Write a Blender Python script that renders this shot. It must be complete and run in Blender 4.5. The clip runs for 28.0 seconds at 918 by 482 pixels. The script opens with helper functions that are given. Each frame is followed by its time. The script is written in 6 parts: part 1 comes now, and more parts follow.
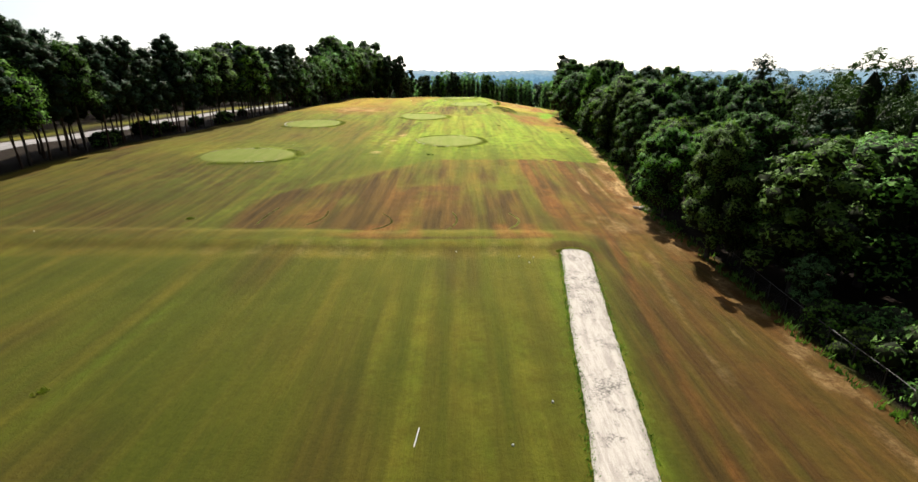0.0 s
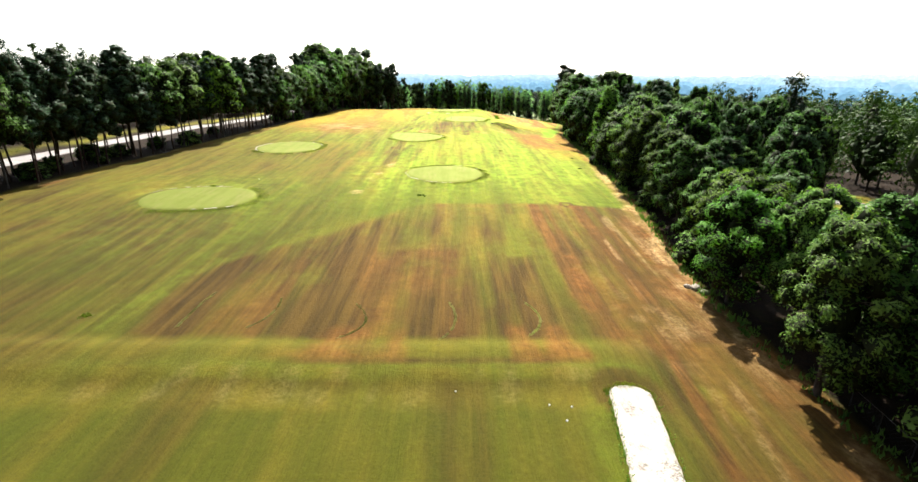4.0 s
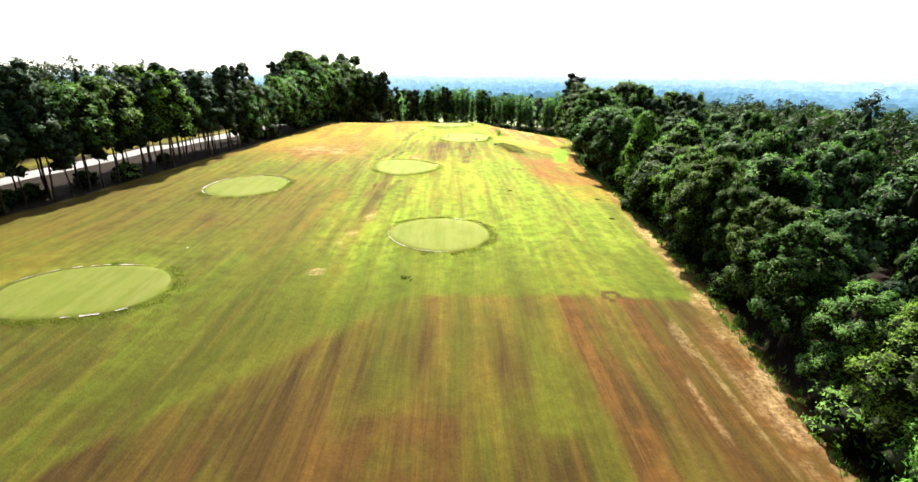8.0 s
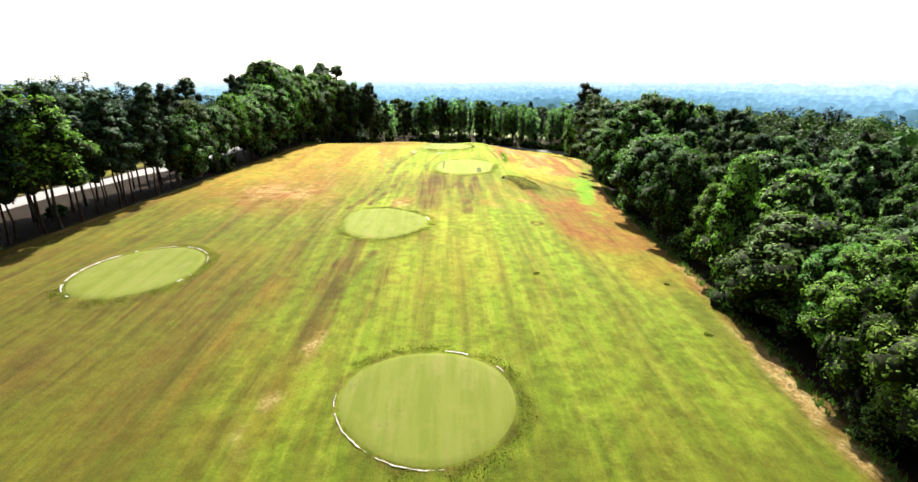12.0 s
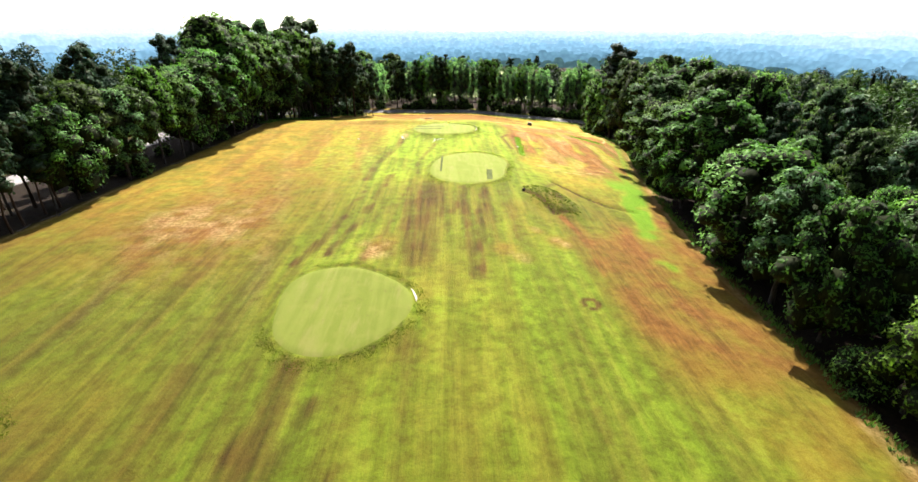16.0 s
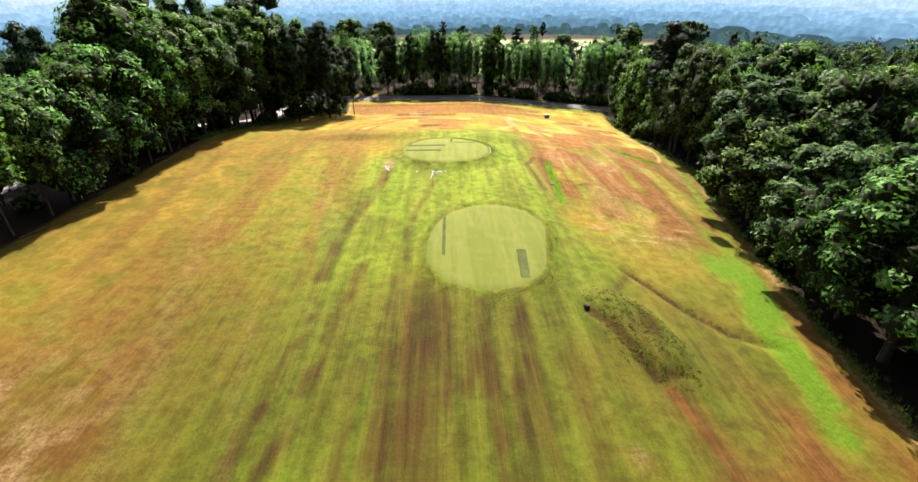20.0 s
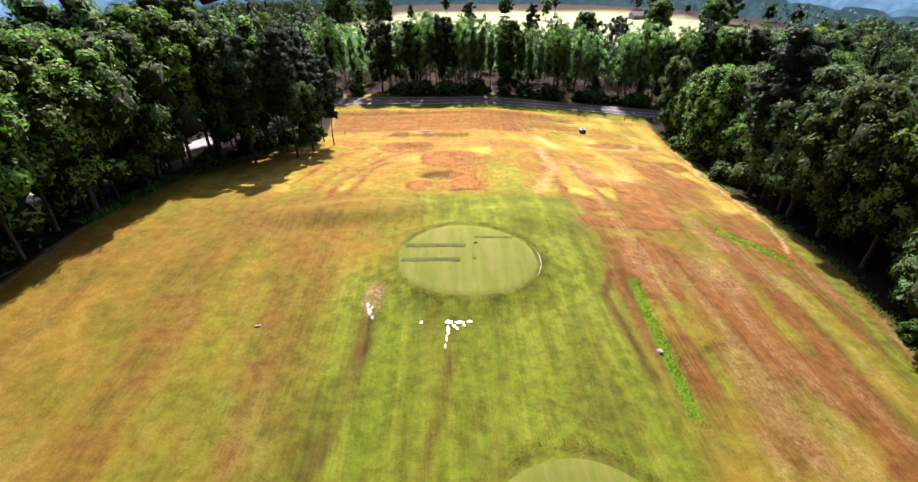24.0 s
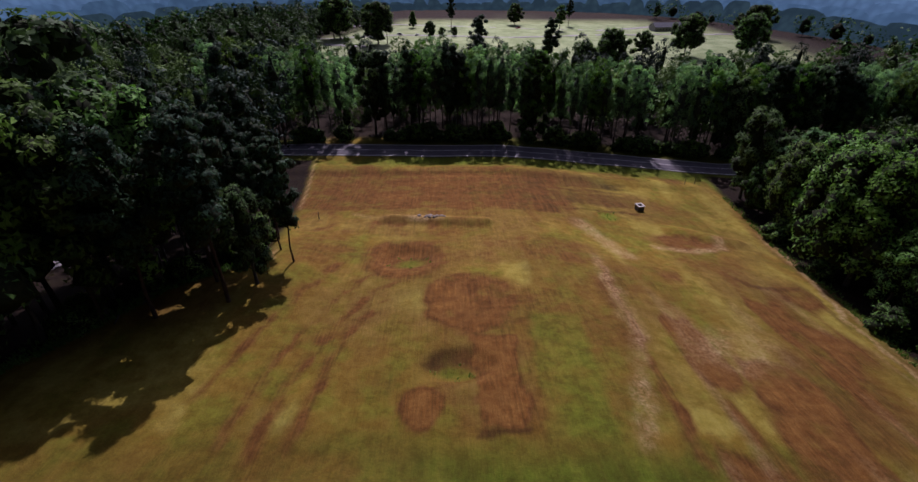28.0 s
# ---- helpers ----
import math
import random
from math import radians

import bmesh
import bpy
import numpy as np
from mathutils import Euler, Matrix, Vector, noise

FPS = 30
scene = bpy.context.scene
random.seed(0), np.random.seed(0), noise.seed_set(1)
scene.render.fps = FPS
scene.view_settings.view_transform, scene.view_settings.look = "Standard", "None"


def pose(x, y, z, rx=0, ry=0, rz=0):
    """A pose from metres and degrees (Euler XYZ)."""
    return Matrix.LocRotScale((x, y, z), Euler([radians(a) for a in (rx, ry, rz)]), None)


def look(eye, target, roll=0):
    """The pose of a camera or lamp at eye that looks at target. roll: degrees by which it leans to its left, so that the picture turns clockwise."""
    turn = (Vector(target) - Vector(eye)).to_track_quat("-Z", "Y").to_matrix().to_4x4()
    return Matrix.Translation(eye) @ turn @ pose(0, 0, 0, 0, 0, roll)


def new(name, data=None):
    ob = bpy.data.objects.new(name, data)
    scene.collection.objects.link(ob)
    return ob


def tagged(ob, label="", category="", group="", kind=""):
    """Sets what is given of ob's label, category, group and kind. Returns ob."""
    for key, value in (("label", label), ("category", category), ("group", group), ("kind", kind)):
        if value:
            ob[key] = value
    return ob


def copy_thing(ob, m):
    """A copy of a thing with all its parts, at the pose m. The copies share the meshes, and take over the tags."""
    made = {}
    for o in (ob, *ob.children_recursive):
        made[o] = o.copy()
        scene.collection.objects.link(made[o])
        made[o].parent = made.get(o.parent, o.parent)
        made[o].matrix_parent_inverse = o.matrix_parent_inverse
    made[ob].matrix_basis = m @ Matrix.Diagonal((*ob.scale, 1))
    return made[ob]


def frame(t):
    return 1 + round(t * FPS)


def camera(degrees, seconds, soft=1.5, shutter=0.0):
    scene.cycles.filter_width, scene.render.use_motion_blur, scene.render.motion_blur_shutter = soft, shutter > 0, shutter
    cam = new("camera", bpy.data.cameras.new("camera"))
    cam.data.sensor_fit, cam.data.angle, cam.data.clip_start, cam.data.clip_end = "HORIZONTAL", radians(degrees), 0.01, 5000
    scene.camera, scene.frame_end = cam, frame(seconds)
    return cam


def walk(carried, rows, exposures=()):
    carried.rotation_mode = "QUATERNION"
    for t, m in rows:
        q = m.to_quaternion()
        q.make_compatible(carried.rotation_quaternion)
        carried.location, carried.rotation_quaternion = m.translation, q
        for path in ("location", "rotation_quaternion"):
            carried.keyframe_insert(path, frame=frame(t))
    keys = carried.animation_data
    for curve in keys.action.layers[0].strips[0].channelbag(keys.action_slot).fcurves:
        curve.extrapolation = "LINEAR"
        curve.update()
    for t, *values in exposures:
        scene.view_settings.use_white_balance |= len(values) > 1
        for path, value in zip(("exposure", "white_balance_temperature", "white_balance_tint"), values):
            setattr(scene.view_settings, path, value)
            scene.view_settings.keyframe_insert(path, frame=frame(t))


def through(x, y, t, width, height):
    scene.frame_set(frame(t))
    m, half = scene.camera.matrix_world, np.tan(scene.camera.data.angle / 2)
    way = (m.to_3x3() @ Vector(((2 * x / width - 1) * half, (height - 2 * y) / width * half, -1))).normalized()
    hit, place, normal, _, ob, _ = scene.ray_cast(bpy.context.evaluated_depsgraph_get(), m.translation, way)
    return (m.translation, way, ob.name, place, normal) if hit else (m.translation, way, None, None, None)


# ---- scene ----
cam = camera(88.0, 28.0)
# seconds, place in metres, turn in degrees
ROWS = [
    (0.0, -0.00, 0.00, 20.00, 70.69, 0.09, -0.01),
    (0.5, -0.01, 1.79, 20.27, 70.85, -0.00, -0.04),
    (1.0, -0.04, 3.70, 20.60, 70.95, -0.06, -0.09),
    (1.5, -0.11, 5.75, 20.99, 71.01, -0.07, -0.20),
    (2.0, -0.18, 7.92, 21.40, 71.03, -0.09, -0.32),
    (2.5, -0.29, 10.19, 21.83, 71.05, -0.13, -0.42),
    (4.5, -0.55, 20.03, 23.87, 70.97, -0.32, -0.69),
    (5.0, -0.64, 22.84, 24.23, 71.01, -0.28, -0.75),
    (5.5, -0.66, 25.50, 24.61, 71.01, -0.25, -0.77),
    (6.0, -0.66, 28.35, 25.06, 71.03, -0.23, -0.79),
    (6.5, -0.65, 31.45, 25.53, 71.06, -0.25, -0.86),
    (7.0, -0.67, 34.70, 26.02, 71.10, -0.27, -0.91),
    (7.5, -0.64, 38.09, 26.57, 71.10, -0.33, -0.94),
    (8.0, -0.58, 41.67, 27.19, 71.08, -0.43, -0.97),
    (8.5, -0.56, 45.44, 27.83, 71.14, -0.48, -1.01),
    (9.0, -0.57, 49.39, 28.39, 71.21, -0.48, -1.05),
    (9.5, -0.57, 53.49, 28.83, 71.28, -0.45, -1.13),
    (10.0, -0.63, 57.67, 29.13, 71.30, -0.38, -1.20),
    (10.5, -0.63, 61.92, 29.33, 71.39, -0.29, -1.27),
    (11.0, -0.59, 66.18, 29.46, 71.49, -0.17, -1.35),
    (11.5, -0.52, 70.36, 29.62, 71.58, -0.03, -1.42),
    (12.0, -0.43, 74.50, 29.83, 71.66, 0.08, -1.45),
    (12.5, -0.32, 78.65, 30.11, 71.73, 0.12, -1.48),
    (13.0, -0.26, 82.84, 30.51, 71.80, 0.11, -1.50),
    (13.5, -0.23, 87.02, 30.91, 71.81, 0.05, -1.48),
    (15.5, -0.32, 104.91, 32.94, 67.13, -0.09, -1.53),
    (16.0, -0.30, 109.54, 33.30, 66.26, -0.06, -1.52),
    (16.5, -0.30, 114.35, 33.66, 65.97, -0.04, -1.53),
    (17.0, -0.30, 119.30, 34.01, 65.82, -0.01, -1.60),
    (17.5, -0.33, 124.35, 34.40, 65.62, 0.04, -1.68),
    (18.0, -0.47, 129.35, 34.78, 65.48, 0.09, -1.73),
    (18.5, -0.64, 134.33, 35.17, 65.14, 0.12, -1.78),
    (19.0, -0.78, 139.34, 35.59, 64.19, 0.15, -1.79),
    (19.5, -0.90, 144.48, 36.05, 63.23, 0.18, -1.82),
    (20.0, -1.01, 149.68, 36.50, 62.39, 0.28, -1.85),
    (20.5, -1.10, 154.97, 36.89, 61.53, 0.45, -1.88),
    (21.0, -1.14, 160.20, 37.26, 60.66, 0.60, -1.84),
    (21.5, -1.22, 165.29, 37.63, 59.85, 0.76, -1.75),
    (23.5, -2.80, 186.94, 40.08, 58.90, 0.46, -1.81),
    (24.0, -3.00, 192.70, 40.54, 58.81, 0.41, -1.77),
    (24.5, -3.20, 198.41, 41.01, 58.75, 0.35, -1.74),
    (25.0, -3.41, 204.11, 41.47, 58.71, 0.29, -1.73),
    (25.5, -3.60, 209.74, 41.87, 58.72, 0.24, -1.69),
    (26.0, -3.83, 215.30, 42.21, 58.73, 0.19, -1.64),
    (26.5, -4.10, 220.78, 42.52, 58.75, 0.10, -1.58),
    (27.0, -4.41, 226.11, 42.82, 58.75, -0.02, -1.54),
    (27.5, -4.78, 231.39, 43.10, 58.79, -0.15, -1.49),
    (28.0, -5.18, 236.65, 43.34, 58.79, -0.27, -1.47),
]
# the clip's camera opens up after the start and closes down again at the end
EXPOSURES = [(0, 0.68, 6500, 10), (2.5, 0.7, 6500, 10), (4.5, 1.68, 6500, 10), (8, 1.62, 6500, 10), (13.5, 1.58, 6500, 10), (17, 1.60, 6500, 13), (20, 1.40, 6500, 19), (24, 1.40, 6300, 32), (25, 1.25, 6200, 32), (26, 1.07, 6100, 36), (27, -0.08, 5850, 42), (28, -0.48, 5700, 44)]
walk(cam, [(t, pose(x, y, z, rx, ry, rz)) for t, x, y, z, rx, ry, rz in ROWS], EXPOSURES)


# ==== world, sun, exposure ====
SUN_ELEV, SUN_AZ = 46.0, 5.0     # degrees; azimuth from straight ahead to the right
world = bpy.data.worlds.new("sky")
scene.world = world
world.use_nodes = True
wn = world.node_tree.nodes
sky = wn.new("ShaderNodeTexSky")
sky.sky_type = "NISHITA"
sky.sun_disc = False
sky.sun_elevation = radians(SUN_ELEV)
sky.sun_rotation = radians(SUN_AZ)
sky.air_density, sky.dust_density, sky.ozone_density = 1.0, 1.0, 1.0
wn["Background"].inputs["Strength"].default_value = 0.06
milky = wn.new("ShaderNodeHueSaturation")      # a hazy, milky summer sky
milky.inputs["Saturation"].default_value = 0.45
world.node_tree.links.new(sky.outputs[0], milky.inputs["Color"])
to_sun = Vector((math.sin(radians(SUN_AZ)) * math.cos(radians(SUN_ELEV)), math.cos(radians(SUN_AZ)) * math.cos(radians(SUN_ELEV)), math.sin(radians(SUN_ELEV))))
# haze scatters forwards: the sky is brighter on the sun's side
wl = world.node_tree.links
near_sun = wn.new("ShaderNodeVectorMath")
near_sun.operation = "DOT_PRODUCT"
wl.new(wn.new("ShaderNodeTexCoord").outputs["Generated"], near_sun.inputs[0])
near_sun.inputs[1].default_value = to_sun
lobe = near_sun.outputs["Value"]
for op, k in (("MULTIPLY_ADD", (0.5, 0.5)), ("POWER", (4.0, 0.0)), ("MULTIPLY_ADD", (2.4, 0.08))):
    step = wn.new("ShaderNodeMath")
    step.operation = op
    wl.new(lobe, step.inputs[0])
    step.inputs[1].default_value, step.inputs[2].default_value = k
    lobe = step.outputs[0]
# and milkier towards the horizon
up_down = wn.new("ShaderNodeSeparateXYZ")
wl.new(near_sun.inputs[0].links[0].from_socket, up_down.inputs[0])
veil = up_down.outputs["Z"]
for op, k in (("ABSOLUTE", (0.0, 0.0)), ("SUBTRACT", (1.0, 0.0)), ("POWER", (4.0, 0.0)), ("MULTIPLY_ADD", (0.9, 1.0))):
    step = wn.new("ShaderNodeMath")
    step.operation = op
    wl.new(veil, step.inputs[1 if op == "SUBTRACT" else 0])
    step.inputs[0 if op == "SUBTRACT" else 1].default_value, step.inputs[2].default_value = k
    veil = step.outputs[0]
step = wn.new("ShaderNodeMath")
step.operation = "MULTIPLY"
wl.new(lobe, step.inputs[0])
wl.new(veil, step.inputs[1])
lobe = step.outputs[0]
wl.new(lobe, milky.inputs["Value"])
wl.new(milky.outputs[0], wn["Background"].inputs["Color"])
sun_data = bpy.data.lights.new("sun", "SUN")
sun_data.energy, sun_data.angle, sun_data.color = 5.0, radians(0.6), (1.0, 0.94, 0.84)
sun = new("sun", sun_data)
sun.matrix_world = look(to_sun * 500, (0, 0, 0))


# ==== the lie of the land ====
def table(xs, vs, win):
    g = np.arange(-600.0, 4200.0, 2.0)
    v = np.interp(g, xs, vs)
    k = np.hanning(win + 2)[1:-1]
    return g, np.convolve(np.pad(v, win // 2, mode="edge"), k / k.sum(), "valid")


ZC = table([-600, -50, 0, 45, 65, 95, 130, 170, 205, 233, 248, 260, 273, 296, 318, 338, 356, 382, 420, 500, 700, 1500, 4000],
           [2, 2.4, 2.9, 3.3, 3.9, 5.6, 7.0, 7.8, 8.2, 8.6, 8.8, 8.0, 6.0, 2.4, -1.8, -4.0, -4.8, -5, -7, -11, -14, -12, -12], 9)
SR = table([-600, 0, 46, 87, 120, 181, 256, 298, 360, 500, 800, 4000], [-.06, -.08, -.09, -.05, -.08, -.15, -.16, -.12, -.10, -.03, 0, 0], 15)
SL = table([-600, 40, 84, 130, 180, 225, 275, 330, 500, 4000], [0, .01, .025, .01, .02, 0, .01, -.01, 0, 0], 15)
RIGHT = ([-200, 20, 45, 60, 86, 113, 163, 193, 224, 244, 278, 303, 334, 360, 900], [23, 23.7, 25.2, 24.5, 27.5, 30.5, 35, 39.5, 46, 51, 53, 57, 64, 67, 70])
LEFT = ([-200, 77, 115, 150, 175, 215, 248, 273, 288, 297, 308, 360, 900], [-92, -74, -69, -61, -57, -55, -52, -50, -42, -31, -33, -40, -40])
GREENS = [  # centre, radius, rise, and the waves of its outline: cosine and sine of once, twice, three times round
    (-38.4, 87.2, 7.0, 0.25, (-0.033, 0.05, 0.16, 0.055, 0, 0)), (-2.2, 105.9, 6.85, 0.25, (0.021, 0.017, 0.035, -0.022, -0.008, 0.023)),
    (-39.1, 131.0, 7.45, 0.3, (0.017, -0.005, -0.084, 0.037, 0, 0)), (-10.9, 151.6, 7.65, 0.3, (-0.037, 0.017, -0.087, -0.023, 0.060, 0.024)),
    (4.4, 203.0, 9.55, 0.35, (-0.012, 0.008, -0.194, 0.068, -0.017, 0.013)), (-0.9, 240.8, 8.15, 0.6, (0.005, -0.021, 0.031, -0.035, 0.005, -0.024))]


def right_edge(y):
    return np.interp(y, *RIGHT)


def left_edge(y):
    return np.interp(y, *LEFT)


def smooth(a, b, v):
    t = np.clip((np.asarray(v, float) - a) / (b - a), 0, 1)
    return t * t * (3 - 2 * t)


def band(v, a, b, s):
    return smooth(a - s, a + s, v) * (1 - smooth(b - s, b + s, v))


def blob(x, y, cx, cy, rx, ry, turn=0.0, soft=0.3):
    c, s = math.cos(radians(turn)), math.sin(radians(turn))
    u, v = ((x - cx) * c + (y - cy) * s) / rx, (-(x - cx) * s + (y - cy) * c) / ry
    return 1 - smooth(1 - soft, 1 + soft, np.sqrt(u * u + v * v))


def rim_radius(a, g):
    """How far the rim of a putting green lies from its centre, in the direction a."""
    return g[2] * (1 + sum(g[4][2 * k - 2] * np.cos(k * a) + g[4][2 * k - 1] * np.sin(k * a) for k in (1, 2, 3)))


def green_shape(x, y, g):
    """1 at the rim of a putting green, less inside."""
    u, v = x - g[0], y - g[1]
    return np.hypot(u, v) / rim_radius(np.arctan2(v, u), g)


def stroke(x, y, x0, y0, x1, y1, w, soft):
    dx, dy = x1 - x0, y1 - y0
    t = np.clip(((x - x0) * dx + (y - y0) * dy) / (dx * dx + dy * dy), 0, 1)
    d = np.hypot(x - x0 - t * dx, y - y0 - t * dy)
    return 1 - smooth(w - soft, w + soft, d)


def trail(x, y, pts, w, soft):
    """A line of several strokes."""
    return np.max([stroke(x, y, *p, *q, w, soft) for p, q in zip(pts[:-1], pts[1:])], axis=0)


DITCH = ((20.5, 198.5), (24.6, 191.2), (27.8, 187.6), (32.0, 185.8))
MOUND = ((13.2, 188.8), (15.0, 185.4), (16.7, 179.6), (19.9, 180.4))


def yard(x, y):
    """The small open yard inside the near wood."""
    return stroke(x, y, 54, 79, 76, 103, 6.0, 1.5)


def dice(i, j, seed):
    h = (i.astype(np.int64) * 374761393 + j.astype(np.int64) * 668265263 + seed * 974634777) & 0x7FFFFFFF
    h = ((h ^ (h >> 13)) * 1274126177) & 0x7FFFFFFF
    return ((h ^ (h >> 16)) & 0xFFFF) / 65535.0


def vnoise(x, y, sx, sy, seed):
    u, v = np.asarray(x, float) / sx, np.asarray(y, float) / sy
    i, j = np.floor(u), np.floor(v)
    a, b = u - i, v - j
    a, b = a * a * (3 - 2 * a), b * b * (3 - 2 * b)
    return (dice(i, j, seed) * (1 - a) + dice(i + 1, j, seed) * a) * (1 - b) + (dice(i, j + 1, seed) * (1 - a) + dice(i + 1, j + 1, seed) * a) * b


def lie(x, y):
    """The broad height of the land."""
    x, y = np.asarray(x, float), np.asarray(y, float)
    z = np.interp(y, *ZC)
    d = np.clip(x - 8, 0, 70)
    z = z + np.interp(y, *SR) * np.where(d < 6, d * d / 12, d - 3)
    z = z + np.interp(y, *SL) * np.clip(-x - 8, 0, 45)
    return z - 0.05 * np.clip(-x - 52, 0, 40)


def survey(y):
    """Chainage along the range: the far third was paced out two metres long."""
    return np.asarray(y, float) + 2.0 * smooth(210, 224, y)


def height(x, y):
    """The land with its mounds, greens and hollows."""
    x, y = np.asarray(x, float), np.asarray(y, float)
    z = lie(x, y)
    for g in GREENS:
        r = green_shape(x, y, g)
        z = z + g[3] * (1 - smooth(0.9, 1.5, r))
    z = z + 0.35 * band(y, 45.5, 50.0, 1.2) * band(x, -80, 14, 3)
    z = z + 1.0 * blob(x, y, 17.4, 186.0, 3.4, 6.5, 18, 0.5) - 0.45 * trail(x, y, DITCH, 0.5, 0.9) - 0.35 * trail(x, y, MOUND, 0.4, 0.6)
    yf = survey(y)
    z = z + 0.8 * blob(x, yf, -16, 257, 10, 3.5, 8, 0.6) + 0.6 * blob(x, yf, 10, 254, 8, 4, 0, 0.6)
    z = z - 0.3 * stroke(x, yf, 18.7, 239, 17.0, 219, 0.9, 0.9)
    z = z + 0.9 * stroke(x, yf, -16, 322, 2, 320, 1.6, 1.6) - 0.9 * blob(x, yf, -11.8, 303, 4.2, 4.2, 0, 0.5) + 0.7 * stroke(x, yf, 42, 322, 52, 318, 2.0, 2.0)
    z = z - 0.6 * blob(x, yf, -4.3, 274.8, 3.6, 2.6, 0, 0.5) + 0.5 * stroke(x, yf, -58, 355, 60, 352, 2.5, 2.0)
    z = z + 1.5 * smooth(-14, -30, x) * blob(x, yf, -34, 300, 14, 16, 0, 0.7)
    out = np.maximum(smooth(0, 8, x - right_edge(y)), smooth(0, 8, left_edge(y) - x))
    z = z + 0.25 * (vnoise(x, y, 9, 11, 3) - 0.5) * (1 + 2 * out) + 0.06 * (vnoise(x, y, 1.7, 2.1, 4) - 0.5)
    far = smooth(800, 3000, np.hypot(x, y))
    return z + 14 * far * (vnoise(x, y, 700, 600, 9) - 0.3)


def ground_z(x, y):
    return float(height(np.array([x]), np.array([y]))[0])


# ==== small makers ====
def mesh_np(name, v, quads, mat, soft=False):
    """A mesh of three- or four-cornered faces from arrays."""
    me = bpy.data.meshes.new(name)
    n, (m, k) = len(v), quads.shape
    me.vertices.add(n)
    me.vertices.foreach_set("co", np.ascontiguousarray(v, dtype=np.float32).ravel())
    me.loops.add(k * m)
    me.loops.foreach_set("vertex_index", np.ascontiguousarray(quads, dtype=np.int32).ravel())
    me.polygons.add(m)
    me.polygons.foreach_set("loop_start", np.arange(m, dtype=np.int32) * k)
    if soft:
        me.polygons.foreach_set("use_smooth", np.ones(m, dtype=bool))
    me.update(calc_edges=True)
    me.materials.append(mat)
    return me


def part(name, bm, material, parent, label=""):
    me = bpy.data.meshes.new(name)
    bm.to_mesh(me)
    bm.free()
    me.materials.append(material)
    ob = new(name, me)
    ob.parent = parent
    return tagged(ob, label)


def thing(name, label, category, m=None, group="", kind=""):
    ob = new(name)
    ob.empty_display_size = 0.3
    if m is not None:
        ob.matrix_world = m
    return tagged(ob, label, category, group, kind)


def box(bm, x0, x1, y0, y1, z0, z1, bevel=0.0):
    m = Matrix.LocRotScale(((x0 + x1) / 2, (y0 + y1) / 2, (z0 + z1) / 2), None, (x1 - x0, y1 - y0, z1 - z0))
    made = bmesh.ops.create_cube(bm, size=1, matrix=m)["verts"]
    if bevel:
        bmesh.ops.bevel(bm, geom=list({e for v in made for e in v.link_edges}), offset=bevel, segments=2, affect="EDGES", profile=0.6)
    return bm


def tube_np(points, radii, sides):
    """Rings round a bent line: vertices and faces."""
    P, k = np.array(points, float), np.arange(sides) * 2 * math.pi / sides
    d = np.gradient(P, axis=0)
    d /= np.linalg.norm(d, axis=1)[:, None] + 1e-9
    ref = np.where(np.abs(d[:, 2:3]) > 0.9, np.array([[1.0, 0, 0]]), np.array([[0, 0, 1.0]]))
    a = np.cross(d, ref)
    a /= np.linalg.norm(a, axis=1)[:, None] + 1e-9
    b = np.cross(d, a)
    v = P[:, None] + np.array(radii)[:, None, None] * (np.cos(k)[None, :, None] * a[:, None] + np.sin(k)[None, :, None] * b[:, None])
    n = len(P)
    i, j = np.meshgrid(np.arange(n - 1), np.arange(sides), indexing="ij")
    j2 = (j + 1) % sides
    q = np.stack([i * sides + j, i * sides + j2, (i + 1) * sides + j2, (i + 1) * sides + j], -1).reshape(-1, 4)
    return v.reshape(-1, 3), q


def joined(pieces):
    vs, qs, off = [], [], 0
    for v, q in pieces:
        vs.append(v)
        qs.append(q + off)
        off += len(v)
    return np.concatenate(vs), np.concatenate(qs)


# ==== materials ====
DIM = 0.51      # one scale that lowers the base colours of turf, greens and bark


